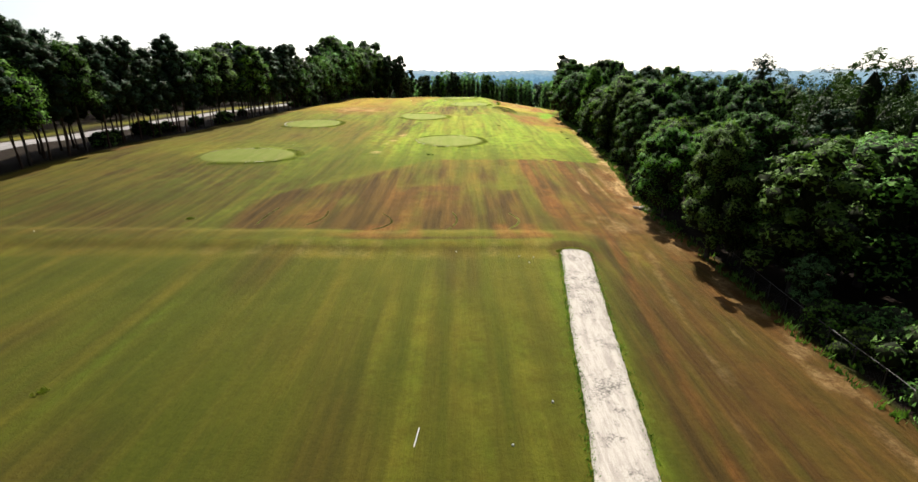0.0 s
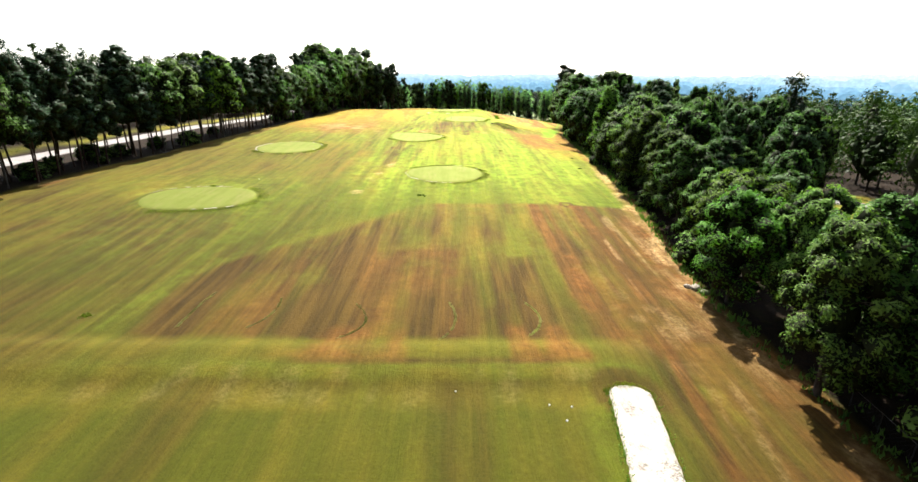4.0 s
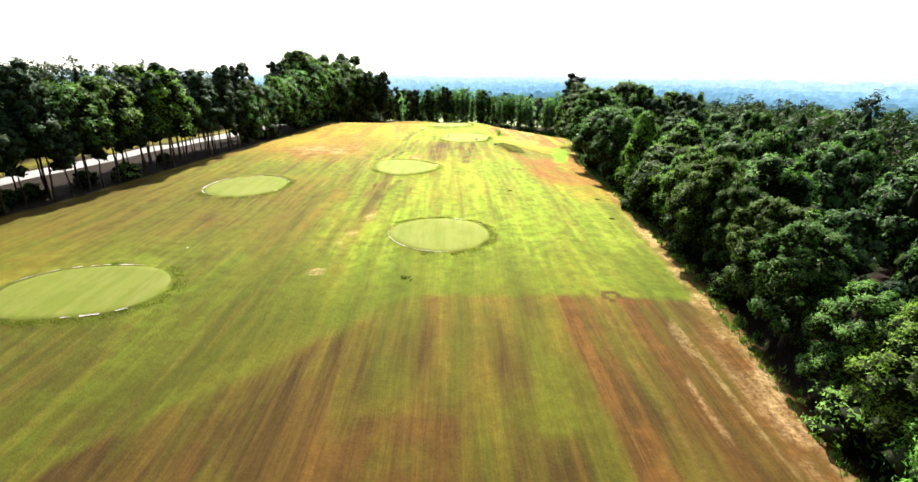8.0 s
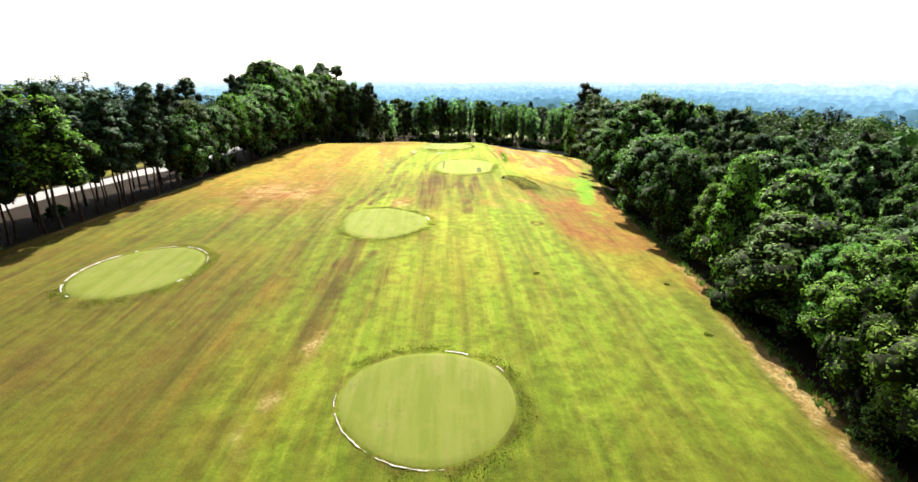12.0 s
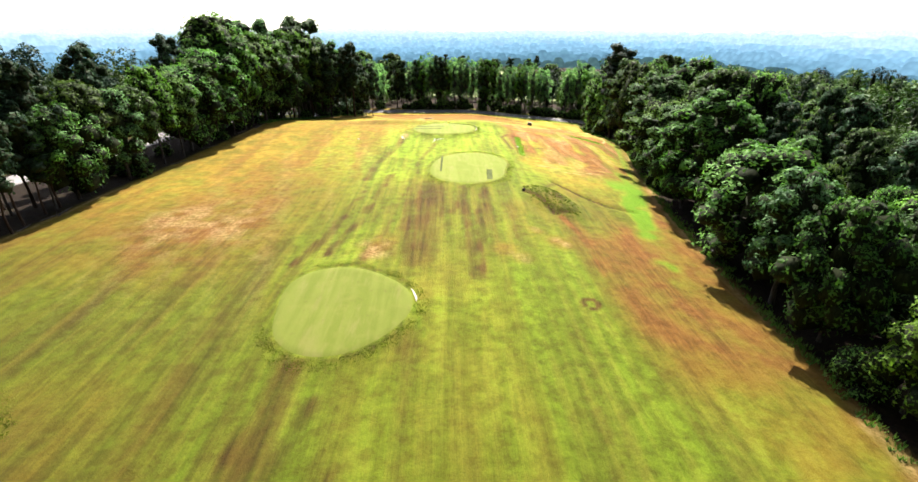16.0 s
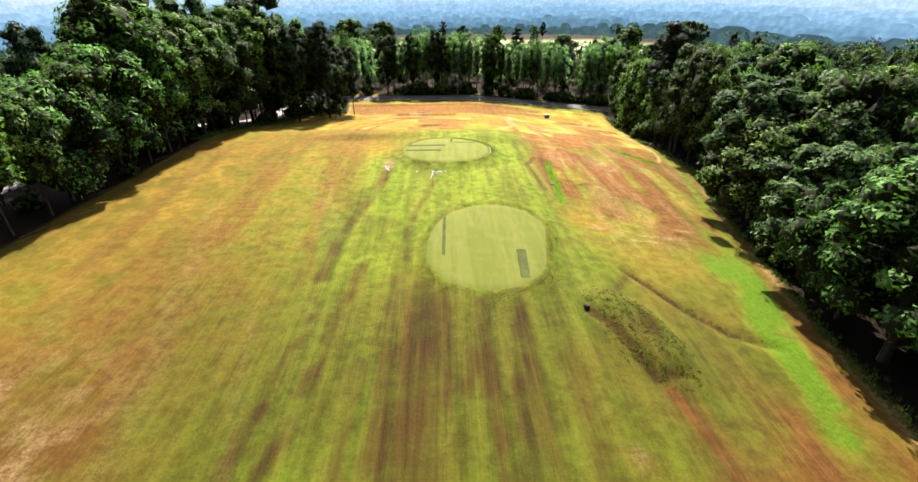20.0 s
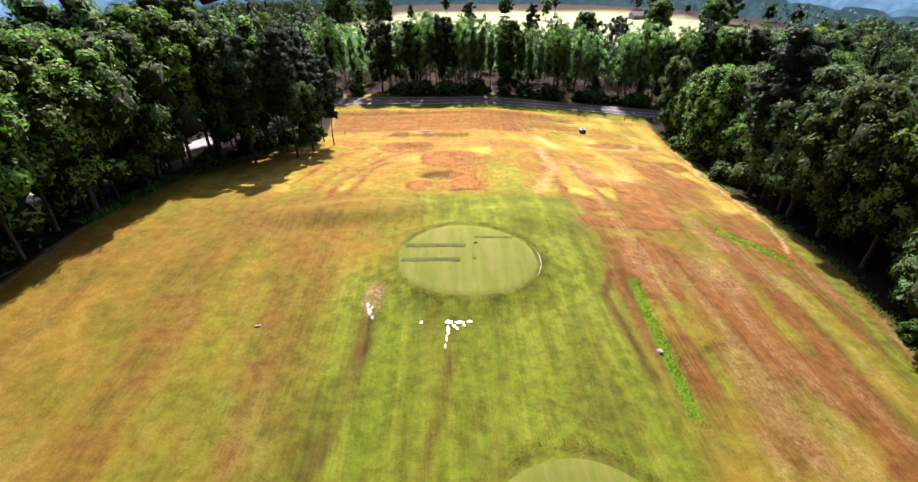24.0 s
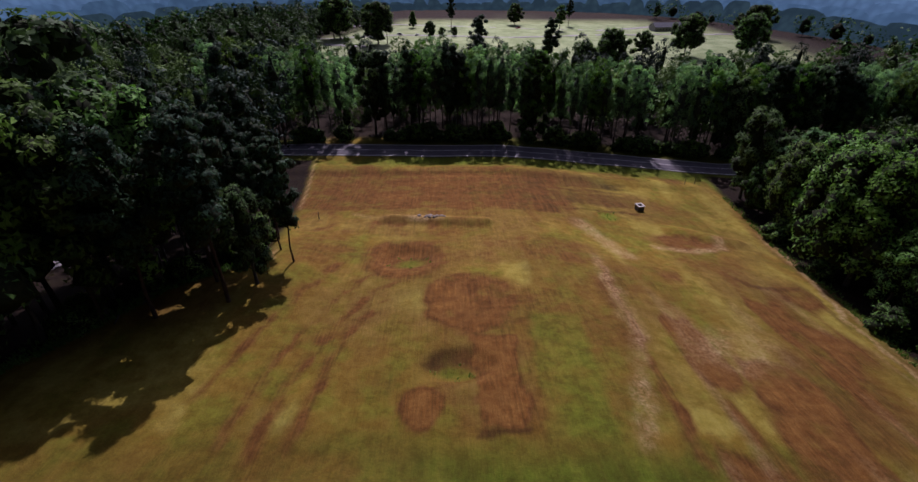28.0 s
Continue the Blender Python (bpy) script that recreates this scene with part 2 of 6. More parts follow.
class Nodes:
    """A node material, written as nested calls."""

    def __init__(self, name):
        self.mat = bpy.data.materials.new(name)
        self.mat.use_nodes = True
        self.tree = self.mat.node_tree
        self.shader = self.tree.nodes["Principled BSDF"]
        self.out = self.tree.nodes["Material Output"]

    def put(self, socket, value):
        if isinstance(value, bpy.types.NodeSocket):
            self.tree.links.new(value, socket)
        elif isinstance(value, tuple) and len(value) == 3 and socket.type == "RGBA":
            socket.default_value = (*value, 1)
        else:
            socket.default_value = value

    def node(self, kind, **sockets):
        n = self.tree.nodes.new(kind)
        for key, value in sockets.items():
            self.put(n.inputs[key.replace("_", " ")], value)
        return n

    def coords(self, scale=(1, 1, 1)):
        return self.node("ShaderNodeMapping", Vector=self.node("ShaderNodeTexCoord").outputs["Object"], Scale=scale).outputs[0]

    def noise(self, scale, detail=4.0, rough=0.6, stretch=(1, 1, 1)):
        return self.node("ShaderNodeTexNoise", Vector=self.coords(stretch), Scale=scale, Detail=detail, Roughness=rough).outputs["Fac"]

    def math(self, op, a, b=0.5, c=0.5):
        n = self.tree.nodes.new("ShaderNodeMath")
        n.operation = op
        for s, v in zip(n.inputs, (a, b, c)):
            self.put(s, v)
        return n.outputs[0]

    def mix(self, f, a, b, blend="MIX"):
        n = self.tree.nodes.new("ShaderNodeMix")
        n.data_type, n.blend_type = "RGBA", blend
        self.put(n.inputs[0], f)
        self.put(n.inputs[6], a)
        self.put(n.inputs[7], b)
        return n.outputs[2]

    def ramp(self, f, lo, hi):
        n = self.tree.nodes.new("ShaderNodeMapRange")
        n.interpolation_type = "SMOOTHSTEP"
        for s, v in zip(n.inputs, (f, lo, hi, 0.0, 1.0)):
            self.put(s, v)
        return n.outputs[0]

    def bump(self, height_in, strength, distance):
        return self.node("ShaderNodeBump", Height=height_in, Strength=strength, Distance=distance).outputs[0]

    def grazing_gloss(self, color, weight, rough):
        """Blades mirror a low sun forwards: gloss that grows where the turf is seen at a slant."""
        facing = self.node("ShaderNodeLayerWeight", Blend=0.5).outputs["Facing"]
        tint = self.mix(1.0, color, (5.0, 5.0, 5.0), "MULTIPLY")
        gloss = self.node("ShaderNodeBsdfAnisotropic", Color=tint, Roughness=rough)
        both = self.node("ShaderNodeMixShader", Fac=self.math("MULTIPLY", self.math("POWER", facing, 2.7), weight))
        self.tree.links.new(self.shader.outputs[0], both.inputs[1])
        self.tree.links.new(gloss.outputs[0], both.inputs[2])
        self.tree.links.new(both.outputs[0], self.out.inputs["Surface"])

    def done(self, color, rough=0.9, metal=0.0, bump=None, spec=0.3):
        self.put(self.shader.inputs["Base Color"], color)
        self.put(self.shader.inputs["Roughness"], rough)
        self.shader.inputs["Metallic"].default_value = metal
        self.shader.inputs["Specular IOR Level"].default_value = spec
        if bump is not None:
            self.tree.links.new(bump, self.shader.inputs["Normal"])
        return self.mat


def plain(name, color, rough=0.7, metal=0.0, grain=20.0, amount=0.25, spec=0.4):
    n = Nodes(name)
    f = n.noise(grain)
    g = n.noise(grain * 0.13, 3)
    k = n.math("ADD", n.math("MULTIPLY", f, 0.5), n.math("MULTIPLY", g, 0.5))
    c = n.mix(n.ramp(k, 0.3, 0.7), tuple(v * (1 - amount) for v in color), tuple(min(1, v * (1 + amount)) for v in color))
    return n.done(c, rough, metal, n.bump(f, 0.2, 0.01), spec)


def make_turf():
    n = Nodes("turf")
    a = n.node("ShaderNodeAttribute")
    a.attribute_name = "cover_a"
    b = n.node("ShaderNodeAttribute")
    b.attribute_name = "cover_b"
    sa = n.node("ShaderNodeSeparateColor", Color=a.outputs["Color"])
    sb = n.node("ShaderNodeSeparateColor", Color=b.outputs["Color"])
    soil, dry, lush = sa.outputs
    litter_shade, pale, thatch = sb.outputs
    meadow = a.outputs["Alpha"]
    fine = n.noise(5.0, 6, 0.75)
    mid = n.noise(0.7, 5, 0.65)
    wide = n.noise(0.09, 4, 0.6)
    rows = n.noise(1.0, 3, 0.55, (1.1, 0.05, 1))
    speck = n.noise(2.2, 5, 0.8)
    lines = n.noise(1.0, 4, 0.6, (0.6, 0.025, 1))
    soft = n.noise(0.22, 5, 0.6)

    def torn(m, by, least=0.30, most=1.45):
        """A mask made patchy by a noise."""
        k = n.math("MULTIPLY_ADD", n.ramp(by, 0.32, 0.68), most - least, least)
        return n.node("ShaderNodeClamp", Value=n.math("MULTIPLY", m, k)).outputs[0]

    c = n.mix(n.ramp(wide, 0.3, 0.7), (0.070, 0.086, 0.0045), (0.096, 0.102, 0.006))
    c = n.mix(n.math("MULTIPLY", n.ramp(rows, 0.42, 0.66), 0.32), c, (0.150, 0.130, 0.012))
    c = n.mix(n.math("MULTIPLY", n.ramp(lines, 0.48, 0.66), 0.22), c, (0.052, 0.050, 0.005))
    c = n.mix(n.math("MULTIPLY", n.ramp(mid, 0.45, 0.75), 0.28), c, (0.062, 0.072, 0.005))
    c = n.mix(torn(lush, mid), c, n.mix(n.ramp(rows, 0.30, 0.70), (0.160, 0.232, 0.011), (0.202, 0.272, 0.016)))
    # pale dry streaks over the lush rows, painted bright as glare
    c = n.mix(n.math("MULTIPLY", n.math("MULTIPLY", n.ramp(lush, 0.2, 0.8), n.ramp(n.math("ADD", n.math("MULTIPLY", rows, 0.5), n.math("MULTIPLY", soft, 0.5)), 0.44, 0.64)), 0.26), c, (0.320, 0.325, 0.040))
    c = n.mix(n.ramp(lush, 0.95, 1.4), c, n.mix(n.ramp(speck, 0.3, 0.7), (0.105, 0.215, 0.006), (0.150, 0.285, 0.009)))
    c = n.mix(torn(dry, soft, 0.45, 1.3), c, n.mix(n.ramp(mid, 0.3, 0.7), (0.250, 0.156, 0.014), (0.340, 0.240, 0.030)))
    # fullest straw goes brighter still, partly to paint glare on the far slope
    c = n.mix(n.math("MULTIPLY", n.ramp(dry, 0.95, 1.4), n.ramp(soft, 0.30, 0.60)), c, n.mix(n.ramp(mid, 0.3, 0.7), (0.350, 0.285, 0.036), (0.450, 0.385, 0.070)))
    c = n.mix(torn(thatch, n.math("ADD", n.math("MULTIPLY", lines, 0.5), n.math("MULTIPLY", soft, 0.5)), 0.60, 1.3), c, n.mix(n.ramp(rows, 0.35, 0.65), (0.060, 0.037, 0.007), (0.114, 0.069, 0.012)))
    c = n.mix(torn(soil, soft, 0.55, 1.35), c, n.mix(n.ramp(mid, 0.25, 0.75), (0.140, 0.058, 0.011), (0.250, 0.118, 0.024)))
    streak = n.noise(1.0, 4, 0.65, (3.2, 0.10, 1))
    c = n.mix(n.math("MULTIPLY", n.math("MULTIPLY", n.ramp(soil, 0.3, 0.7), n.ramp(streak, 0.44, 0.62)), 0.24), c, (0.085, 0.034, 0.009))
    c = n.mix(n.math("MULTIPLY", n.math("MULTIPLY", n.ramp(soil, 0.3, 0.7), n.ramp(streak, 0.48, 0.34)), 0.14), c, (0.300, 0.180, 0.060))
    c = n.mix(n.math("MULTIPLY", n.ramp(soil, 0.95, 1.4), n.math("MULTIPLY_ADD", n.ramp(soft, 0.3, 0.62), 0.6, 0.35)), c, n.mix(n.ramp(mid, 0.3, 0.7), (0.215, 0.092, 0.016), (0.330, 0.165, 0.034)))
    c = n.mix(torn(pale, speck, 0.1, 1.5), c, n.mix(n.ramp(mid, 0.3, 0.7), (0.430, 0.275, 0.100), (0.550, 0.410, 0.210)))
    # leaf litter, made near-black to hold the shade of the woods
    c = n.mix(torn(litter_shade, mid, 0.85, 1.3), c, n.mix(n.ramp(speck, 0.3, 0.7), (0.008, 0.006, 0.004), (0.034, 0.018, 0.009)))
    # far grass paled and greyed: the haze over it is in the colour
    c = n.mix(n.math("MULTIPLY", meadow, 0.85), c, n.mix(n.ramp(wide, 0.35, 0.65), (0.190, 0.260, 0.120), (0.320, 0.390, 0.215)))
    grain = n.math("ADD", n.math("MULTIPLY", n.ramp(fine, 0.28, 0.72), 0.5), n.math("MULTIPLY", n.ramp(speck, 0.3, 0.7), 0.5))
    c = n.mix(grain, n.mix(1.0, c, (0.78, 0.78, 0.78), "MULTIPLY"), n.mix(1.0, c, (1.20, 1.20, 1.19), "MULTIPLY"))
    hair = n.noise(1.0, 5, 0.75, (3.6, 0.11, 1))
    worn = n.node("ShaderNodeClamp", Value=n.math("MULTIPLY_ADD", n.math("ADD", soil, thatch), 0.34, 0.14)).outputs[0]
    lined = n.mix(n.ramp(hair, 0.36, 0.64), n.mix(1.0, c, (0.70, 0.69, 0.70), "MULTIPLY"), n.mix(1.0, c, (1.26, 1.24, 1.20), "MULTIPLY"))
    c = n.mix(n.math("MULTIPLY", worn, n.ramp(wide, 0.30, 0.55)), c, lined)
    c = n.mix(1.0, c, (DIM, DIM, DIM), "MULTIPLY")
    h = n.math("ADD", n.math("MULTIPLY", fine, 0.6), n.math("MULTIPLY", speck, 0.6))
    n.grazing_gloss(c, 0.150, 0.62)
    return n.done(c, 0.95, 0.0, n.bump(n.math("MULTIPLY_ADD", hair, 0.8, h), 0.6, 0.22), 0.12)


def make_green():
    n = Nodes("putting_turf")
    rows = n.noise(1.0, 3, 0.6, (0.9, 0.05, 1))
    mid = n.noise(0.5, 5, 0.6)
    fine = n.noise(9.0, 4, 0.7)
    c = n.mix(n.ramp(rows, 0.4, 0.6), (0.194, 0.238, 0.022), (0.226, 0.264, 0.034))
    streak = n.noise(1.0, 5, 0.7, (0.7, 0.12, 1))
    spots = n.noise(1.1, 4, 0.75)
    c = n.mix(n.math("MULTIPLY", n.ramp(streak, 0.5, 0.66), 0.6), c, (0.285, 0.275, 0.07))
    c = n.mix(n.math("MULTIPLY", n.ramp(mid, 0.5, 0.7), 0.5), c, (0.265, 0.272, 0.05))
    c = n.mix(n.math("MULTIPLY", n.ramp(spots, 0.60, 0.70), 0.32), c, (0.150, 0.115, 0.03))
    c = n.mix(n.math("MULTIPLY", n.ramp(fine, 0.3, 0.7), 0.4), n.mix(1.0, c, (0.8, 0.8, 0.8), "MULTIPLY"), c)
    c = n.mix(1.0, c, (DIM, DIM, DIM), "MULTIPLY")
    n.grazing_gloss(c, 0.105, 0.62)
    return n.done(c, 0.9, 0, n.bump(fine, 0.25, 0.03), 0.15)


def make_leaf(name, dark, light, through=0.35, patch=0.35, dull=(0.66, 0.72, 0.74), gloss=0.05):
    n = Nodes(name)
    isl = n.node("ShaderNodeNewGeometry").outputs["Random Per Island"]
    obj = n.node("ShaderNodeObjectInfo").outputs["Random"]
    big = n.noise(patch, 3)
    c = n.mix(isl, dark, light)
    c = n.mix(n.math("MULTIPLY", n.ramp(big, 0.40, 0.62), 0.60), n.mix(1.0, c, dull, "MULTIPLY"), light)
    hs = n.node("ShaderNodeHueSaturation", Color=c)
    n.put(hs.inputs["Hue"], n.math("ADD", 0.494, n.math("MULTIPLY", obj, 0.042)))
    n.put(hs.inputs["Value"], n.math("ADD", 0.62, n.math("MULTIPLY", n.math("FRACT", n.math("MULTIPLY", obj, 7.3)), 0.80)))
    c = n.mix(1.0, hs.outputs[0], (0.74, 0.74, 0.72), "MULTIPLY")
    n.done(c, 0.55, 0, None, gloss)
    t = n.node("ShaderNodeBsdfTranslucent", Color=n.mix(1.0, c, (1.2, 1.5, 0.6), "MULTIPLY"))
    m = n.node("ShaderNodeMixShader", Fac=through)
    n.tree.links.new(n.shader.outputs[0], m.inputs[1])
    n.tree.links.new(t.outputs[0], m.inputs[2])
    n.tree.links.new(m.outputs[0], n.out.inputs["Surface"])
    return n.mat


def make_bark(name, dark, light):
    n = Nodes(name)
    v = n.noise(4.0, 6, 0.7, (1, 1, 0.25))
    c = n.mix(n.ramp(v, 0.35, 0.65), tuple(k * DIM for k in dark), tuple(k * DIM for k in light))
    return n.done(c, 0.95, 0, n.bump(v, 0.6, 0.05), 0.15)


def make_sand():
    n = Nodes("white_sand")
    rake = n.noise(1.0, 5, 0.75, (3.0, 0.5, 1))
    spots = n.noise(0.55, 6, 0.8)
    fine = n.noise(7, 5, 0.75)
    c = n.mix(n.ramp(rake, 0.35, 0.6), (0.33, 0.295, 0.26), (0.46, 0.42, 0.37))
    c = n.mix(n.math("MULTIPLY", n.ramp(spots, 0.50, 0.62), n.ramp(fine, 0.42, 0.56)), c, (0.14, 0.13, 0.115))
    return n.done(c, 0.95, 0, n.bump(n.math("ADD", rake, fine), 0.5, 0.08), 0.1)


def make_asphalt(name, color):
    n = Nodes(name)
    f, g = n.noise(14, 5, 0.7), n.noise(0.5, 5, 0.6)
    c = n.mix(n.ramp(g, 0.3, 0.7), tuple(v * 0.75 for v in color), tuple(v * 1.25 for v in color))
    c = n.mix(n.math("MULTIPLY", f, 0.3), c, tuple(v * 1.6 for v in color))
    return n.done(c, 0.85, 0, n.bump(f, 0.3, 0.01), 0.3)


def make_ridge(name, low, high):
    """Far hills as a glowing backdrop, with the haze painted into their colour."""
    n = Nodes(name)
    # crowns lighter at their middles, as if lit, within the glow
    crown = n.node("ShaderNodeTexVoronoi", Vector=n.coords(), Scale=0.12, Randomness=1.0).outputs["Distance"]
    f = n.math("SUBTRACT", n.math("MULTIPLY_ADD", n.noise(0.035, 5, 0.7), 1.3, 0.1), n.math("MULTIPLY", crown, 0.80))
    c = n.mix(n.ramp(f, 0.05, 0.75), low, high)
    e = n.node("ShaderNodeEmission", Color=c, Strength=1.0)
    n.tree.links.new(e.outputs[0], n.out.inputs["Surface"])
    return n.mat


TURF, PUTTING, SAND = make_turf(), make_green(), make_sand()
LEAF_BROAD = make_leaf("broad_leaves", (0.112, 0.212, 0.044), (0.300, 0.480, 0.105), 0.24)
LEAF_DEEP = make_leaf("deep_green_leaves", (0.078, 0.145, 0.032), (0.225, 0.350, 0.078), 0.22)
LEAF_BRIGHT = make_leaf("young_leaves", (0.125, 0.230, 0.026), (0.250, 0.400, 0.060), 0.30)
LEAF_PINE = make_leaf("pine_needles", (0.028, 0.062, 0.032), (0.080, 0.145, 0.068), 0.10)
# paler and bluer for the slim far trees: haze put into the colour
LEAF_HAZED = make_leaf("hazed_leaves", (0.120, 0.225, 0.140), (0.360, 0.540, 0.320), 0.60)
LEAF_GREY = make_leaf("dull_leaves", (0.095, 0.165, 0.060), (0.240, 0.370, 0.140), 0.24)
BARK_PINE = make_bark("pine_bark", (0.055, 0.035, 0.024), (0.16, 0.105, 0.075))
# twig fill for crown gaps, near-black because their shade is in the colour
GAP_SHADE = make_bark("gap_shade", (0.018, 0.026, 0.010), (0.050, 0.066, 0.024))
# lighter crown fill for the same trees, again with haze in its colour
HAZED_CORE = make_bark("hazed_core", (0.060, 0.085, 0.070), (0.150, 0.180, 0.140))
BARK_PALE = make_bark("pale_bark", (0.14, 0.13, 0.115), (0.34, 0.32, 0.28))
BARK_GREY = make_bark("grey_bark", (0.07, 0.06, 0.05), (0.20, 0.18, 0.155))
# one dark and one pale road tone
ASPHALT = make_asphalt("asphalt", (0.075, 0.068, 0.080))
PALE_ROAD = make_asphalt("pale_asphalt", (0.22, 0.205, 0.20))
STRAW = make_leaf("straw_weeds", (0.46, 0.38, 0.20), (0.66, 0.58, 0.36), 0.25, gloss=0.05)
RANK = make_leaf("rank_grass", (0.100, 0.110, 0.016), (0.200, 0.205, 0.040), 0.45, gloss=0.05)
GRASSBLADE = make_leaf("tall_grass", (0.130, 0.200, 0.012), (0.210, 0.290, 0.022), 0.50, gloss=0.05)
PAINT_WHITE = plain("road_paint", (0.55, 0.54, 0.52), 0.6)
STEEL = plain("galvanised_steel", (0.45, 0.45, 0.44), 0.45, 0.8)
DARK_STEEL = plain("dark_steel", (0.05, 0.05, 0.05), 0.5, 0.3)
CONCRETE = plain("white_concrete", (0.50, 0.48, 0.44), 0.85, 0, 8)
DARK_CONCRETE = plain("dark_concrete", (0.12, 0.115, 0.105), 0.9, 0, 6)
WOOD = plain("weathered_wood", (0.15, 0.12, 0.09), 0.85, 0, 9)
WHITE_PLASTIC = plain("white_plastic", (0.55, 0.55, 0.53), 0.45, 0, 9, 0.08)
WATER = Nodes("puddle_water").done((0.12, 0.11, 0.085), 0.32, 0, None, 0.6)
WORN = plain("worn_turf", (0.066, 0.078, 0.020), 0.95, 0, 5, 0.35, 0.1)
ROCK = plain("pale_rock", (0.26, 0.23, 0.19), 0.9, 0, 4, 0.3, 0.2)
ROOF = plain("slate_shingles", (0.10, 0.11, 0.13), 0.85, 0, 6, 0.25, 0.3)
SIDING = plain("pale_siding", (0.40, 0.39, 0.36), 0.8, 0, 6, 0.1, 0.3)
RED_PAINT = plain("red_car_paint", (0.35, 0.04, 0.03), 0.3, 0.2)
WHITE_PAINT = plain("white_car_paint", (0.75, 0.75, 0.74), 0.3, 0.1)
GREY_PAINT = plain("grey_car_paint", (0.16, 0.17, 0.19), 0.3, 0.3)
GLASS_DARK = plain("dark_glass", (0.02, 0.025, 0.03), 0.1, 0, 10, 0.1, 0.7)
RUBBER = plain("tyre_rubber", (0.02, 0.02, 0.02), 0.8)
RAIL = plain("dull_rail", (0.13, 0.125, 0.12), 0.6, 0.4)
YELLOW = plain("yellow_flag", (0.65, 0.50, 0.05), 0.7)


# ==== ground ====
def spread(lo, hi, step, far_lo, far_hi):
    """Lines close together from lo to hi, and wider and wider apart beyond."""
    mid = list(np.arange(lo, hi + step / 2, step))
    up, down, s = [], [], step
    v = mid[-1]
    while v < far_hi:
        s *= 1.13
        v += s
        up.append(v)
    v, s = mid[0], step
    while v > far_lo:
        s *= 1.13
        v -= s
        down.append(v)
    return np.array(down[::-1] + mid + up)


def streaks(x, y, seed):
    """Tractor and mower lines that run the length of the field."""
    return 0.6 * vnoise(x, y, 1.3, 26, seed) + 0.4 * vnoise(x, y, 3.4, 60, seed + 1)




def cover(x, y):
    """How much clay, straw, lush grass, shade-dark leaf floor, pale dust and dead thatch lies where."""
    re, le = right_edge(y), left_edge(y)
    st, st2 = streaks(x, y, 11), streaks(x, y, 31)
    big = vnoise(x, y, 16, 22, 41)
    med = vnoise(x, y, 5, 7, 43)
    small = vnoise(x, y, 1.6, 1.9, 45)
    field = band(x, le, re, 0.8)
    y_true, y = y, survey(y)
    soil, dry, lush, litter_shade, pale, thatch = (np.zeros_like(x) for _ in range(6))

    def up(m, v):
        np.maximum(m, v, out=m)

    # the mown tee and its band of fresh grass
    tee = band(y, -60, 45.5, 0.5) * (x < 14)
    dry += tee * smooth(0.48, 0.80, st) * 0.20 * band(x, -60, 10, 2)
    lush += tee * smooth(0.58, 0.85, st2) * 0.26
    up(thatch, tee * smooth(0.60, 0.82, vnoise(x, y, 6, 14, 51)) * 0.38)
    up(lush, band(y, 45.4, 47.4, 0.5) * band(x, -70, 15, 4) * (0.04 + 0.22 * small))
    up(dry, band(y, 42.5, 47.0, 0.7) * band(x, -60, 11, 3) * (0.10 + 0.38 * st) * (0.5 + 0.5 * med))
    up(pale, band(y, 43, 47.0, 0.7) * band(x, -26, 11, 3) * smooth(0.50, 0.75, vnoise(x, y, 1.2, 2.2, 53)) * 0.10)
    up(dry, band(y, 47.5, 51.2, 0.5) * band(x, -60, 15, 4) * (0.04 + 0.30 * st))
    up(soil, band(y, 47.6, 53, 0.7) * band(x, -14, 12, 3) * smooth(0.5, 0.7, vnoise(x, y, 1.6, 20, 55)) * 0.65)
    up(thatch, band(y, 47.3, 48.0, 0.25) * band(x, -12, 8, 2) * (0.4 + 0.6 * small))
    up(lush, band(y, 48, 58, 3) * band(x, -80, -28, 3) * 0.15)
    up(thatch, band(y, 44.6, 45.4, 0.3) * band(x, -30, 9, 3) * 0.45 * small)
    # lush grass up the middle, brightened partly in place of slanting glare
    up(lush, field * band(x, -24, 24, 10) * band(y, 95, 262, 25) * (1 - 0.22 * band(y, 152, 255, 10)) * (0.55 + 0.55 * smooth(0.35, 0.75, st2)))
    up(lush, stroke(x, y, 5.6, -4, 10.4, 30, 1.0, 0.5) * 0.5 * band(y, -10, 46, 1))
    up(lush, stroke(x, y, 3.0, -10, 9.2, 44, 0.9, 0.7) * 0.25)
    up(lush, stroke(x, y, 8.5, 0, 14.0, 44, 1.1, 0.8) * 0.15)
    up(thatch, stroke(x, y, 10.0, 0, 14.5, 44, 1.6, 1.0) * (0.35 + 0.5 * st))
    up(thatch, field * band(y, 46, 82, 5) * smooth(-27, -31, x) * (0.40 + 0.5 * med))
    # the harrowed block with red stripes
    lim = np.interp(y, [51, 64, 68, 76, 85, 90], [-28.0, -28.3, -24, -16, -8, -3])
    block = smooth(lim - 1.2, lim + 2.5, x) * band(y, 51.2, 88, 0.7) * (x < re)
    up(thatch, block * (0.66 + 0.70 * smooth(0.35, 0.7, st) + 0.25 * smooth(-6, -16, x)) * (1 - 0.35 * smooth(64, 88, y)) * (0.55 + 0.7 * med))
    up(dry, block * (0.08 + 0.36 * smooth(0.4, 0.7, st2)))
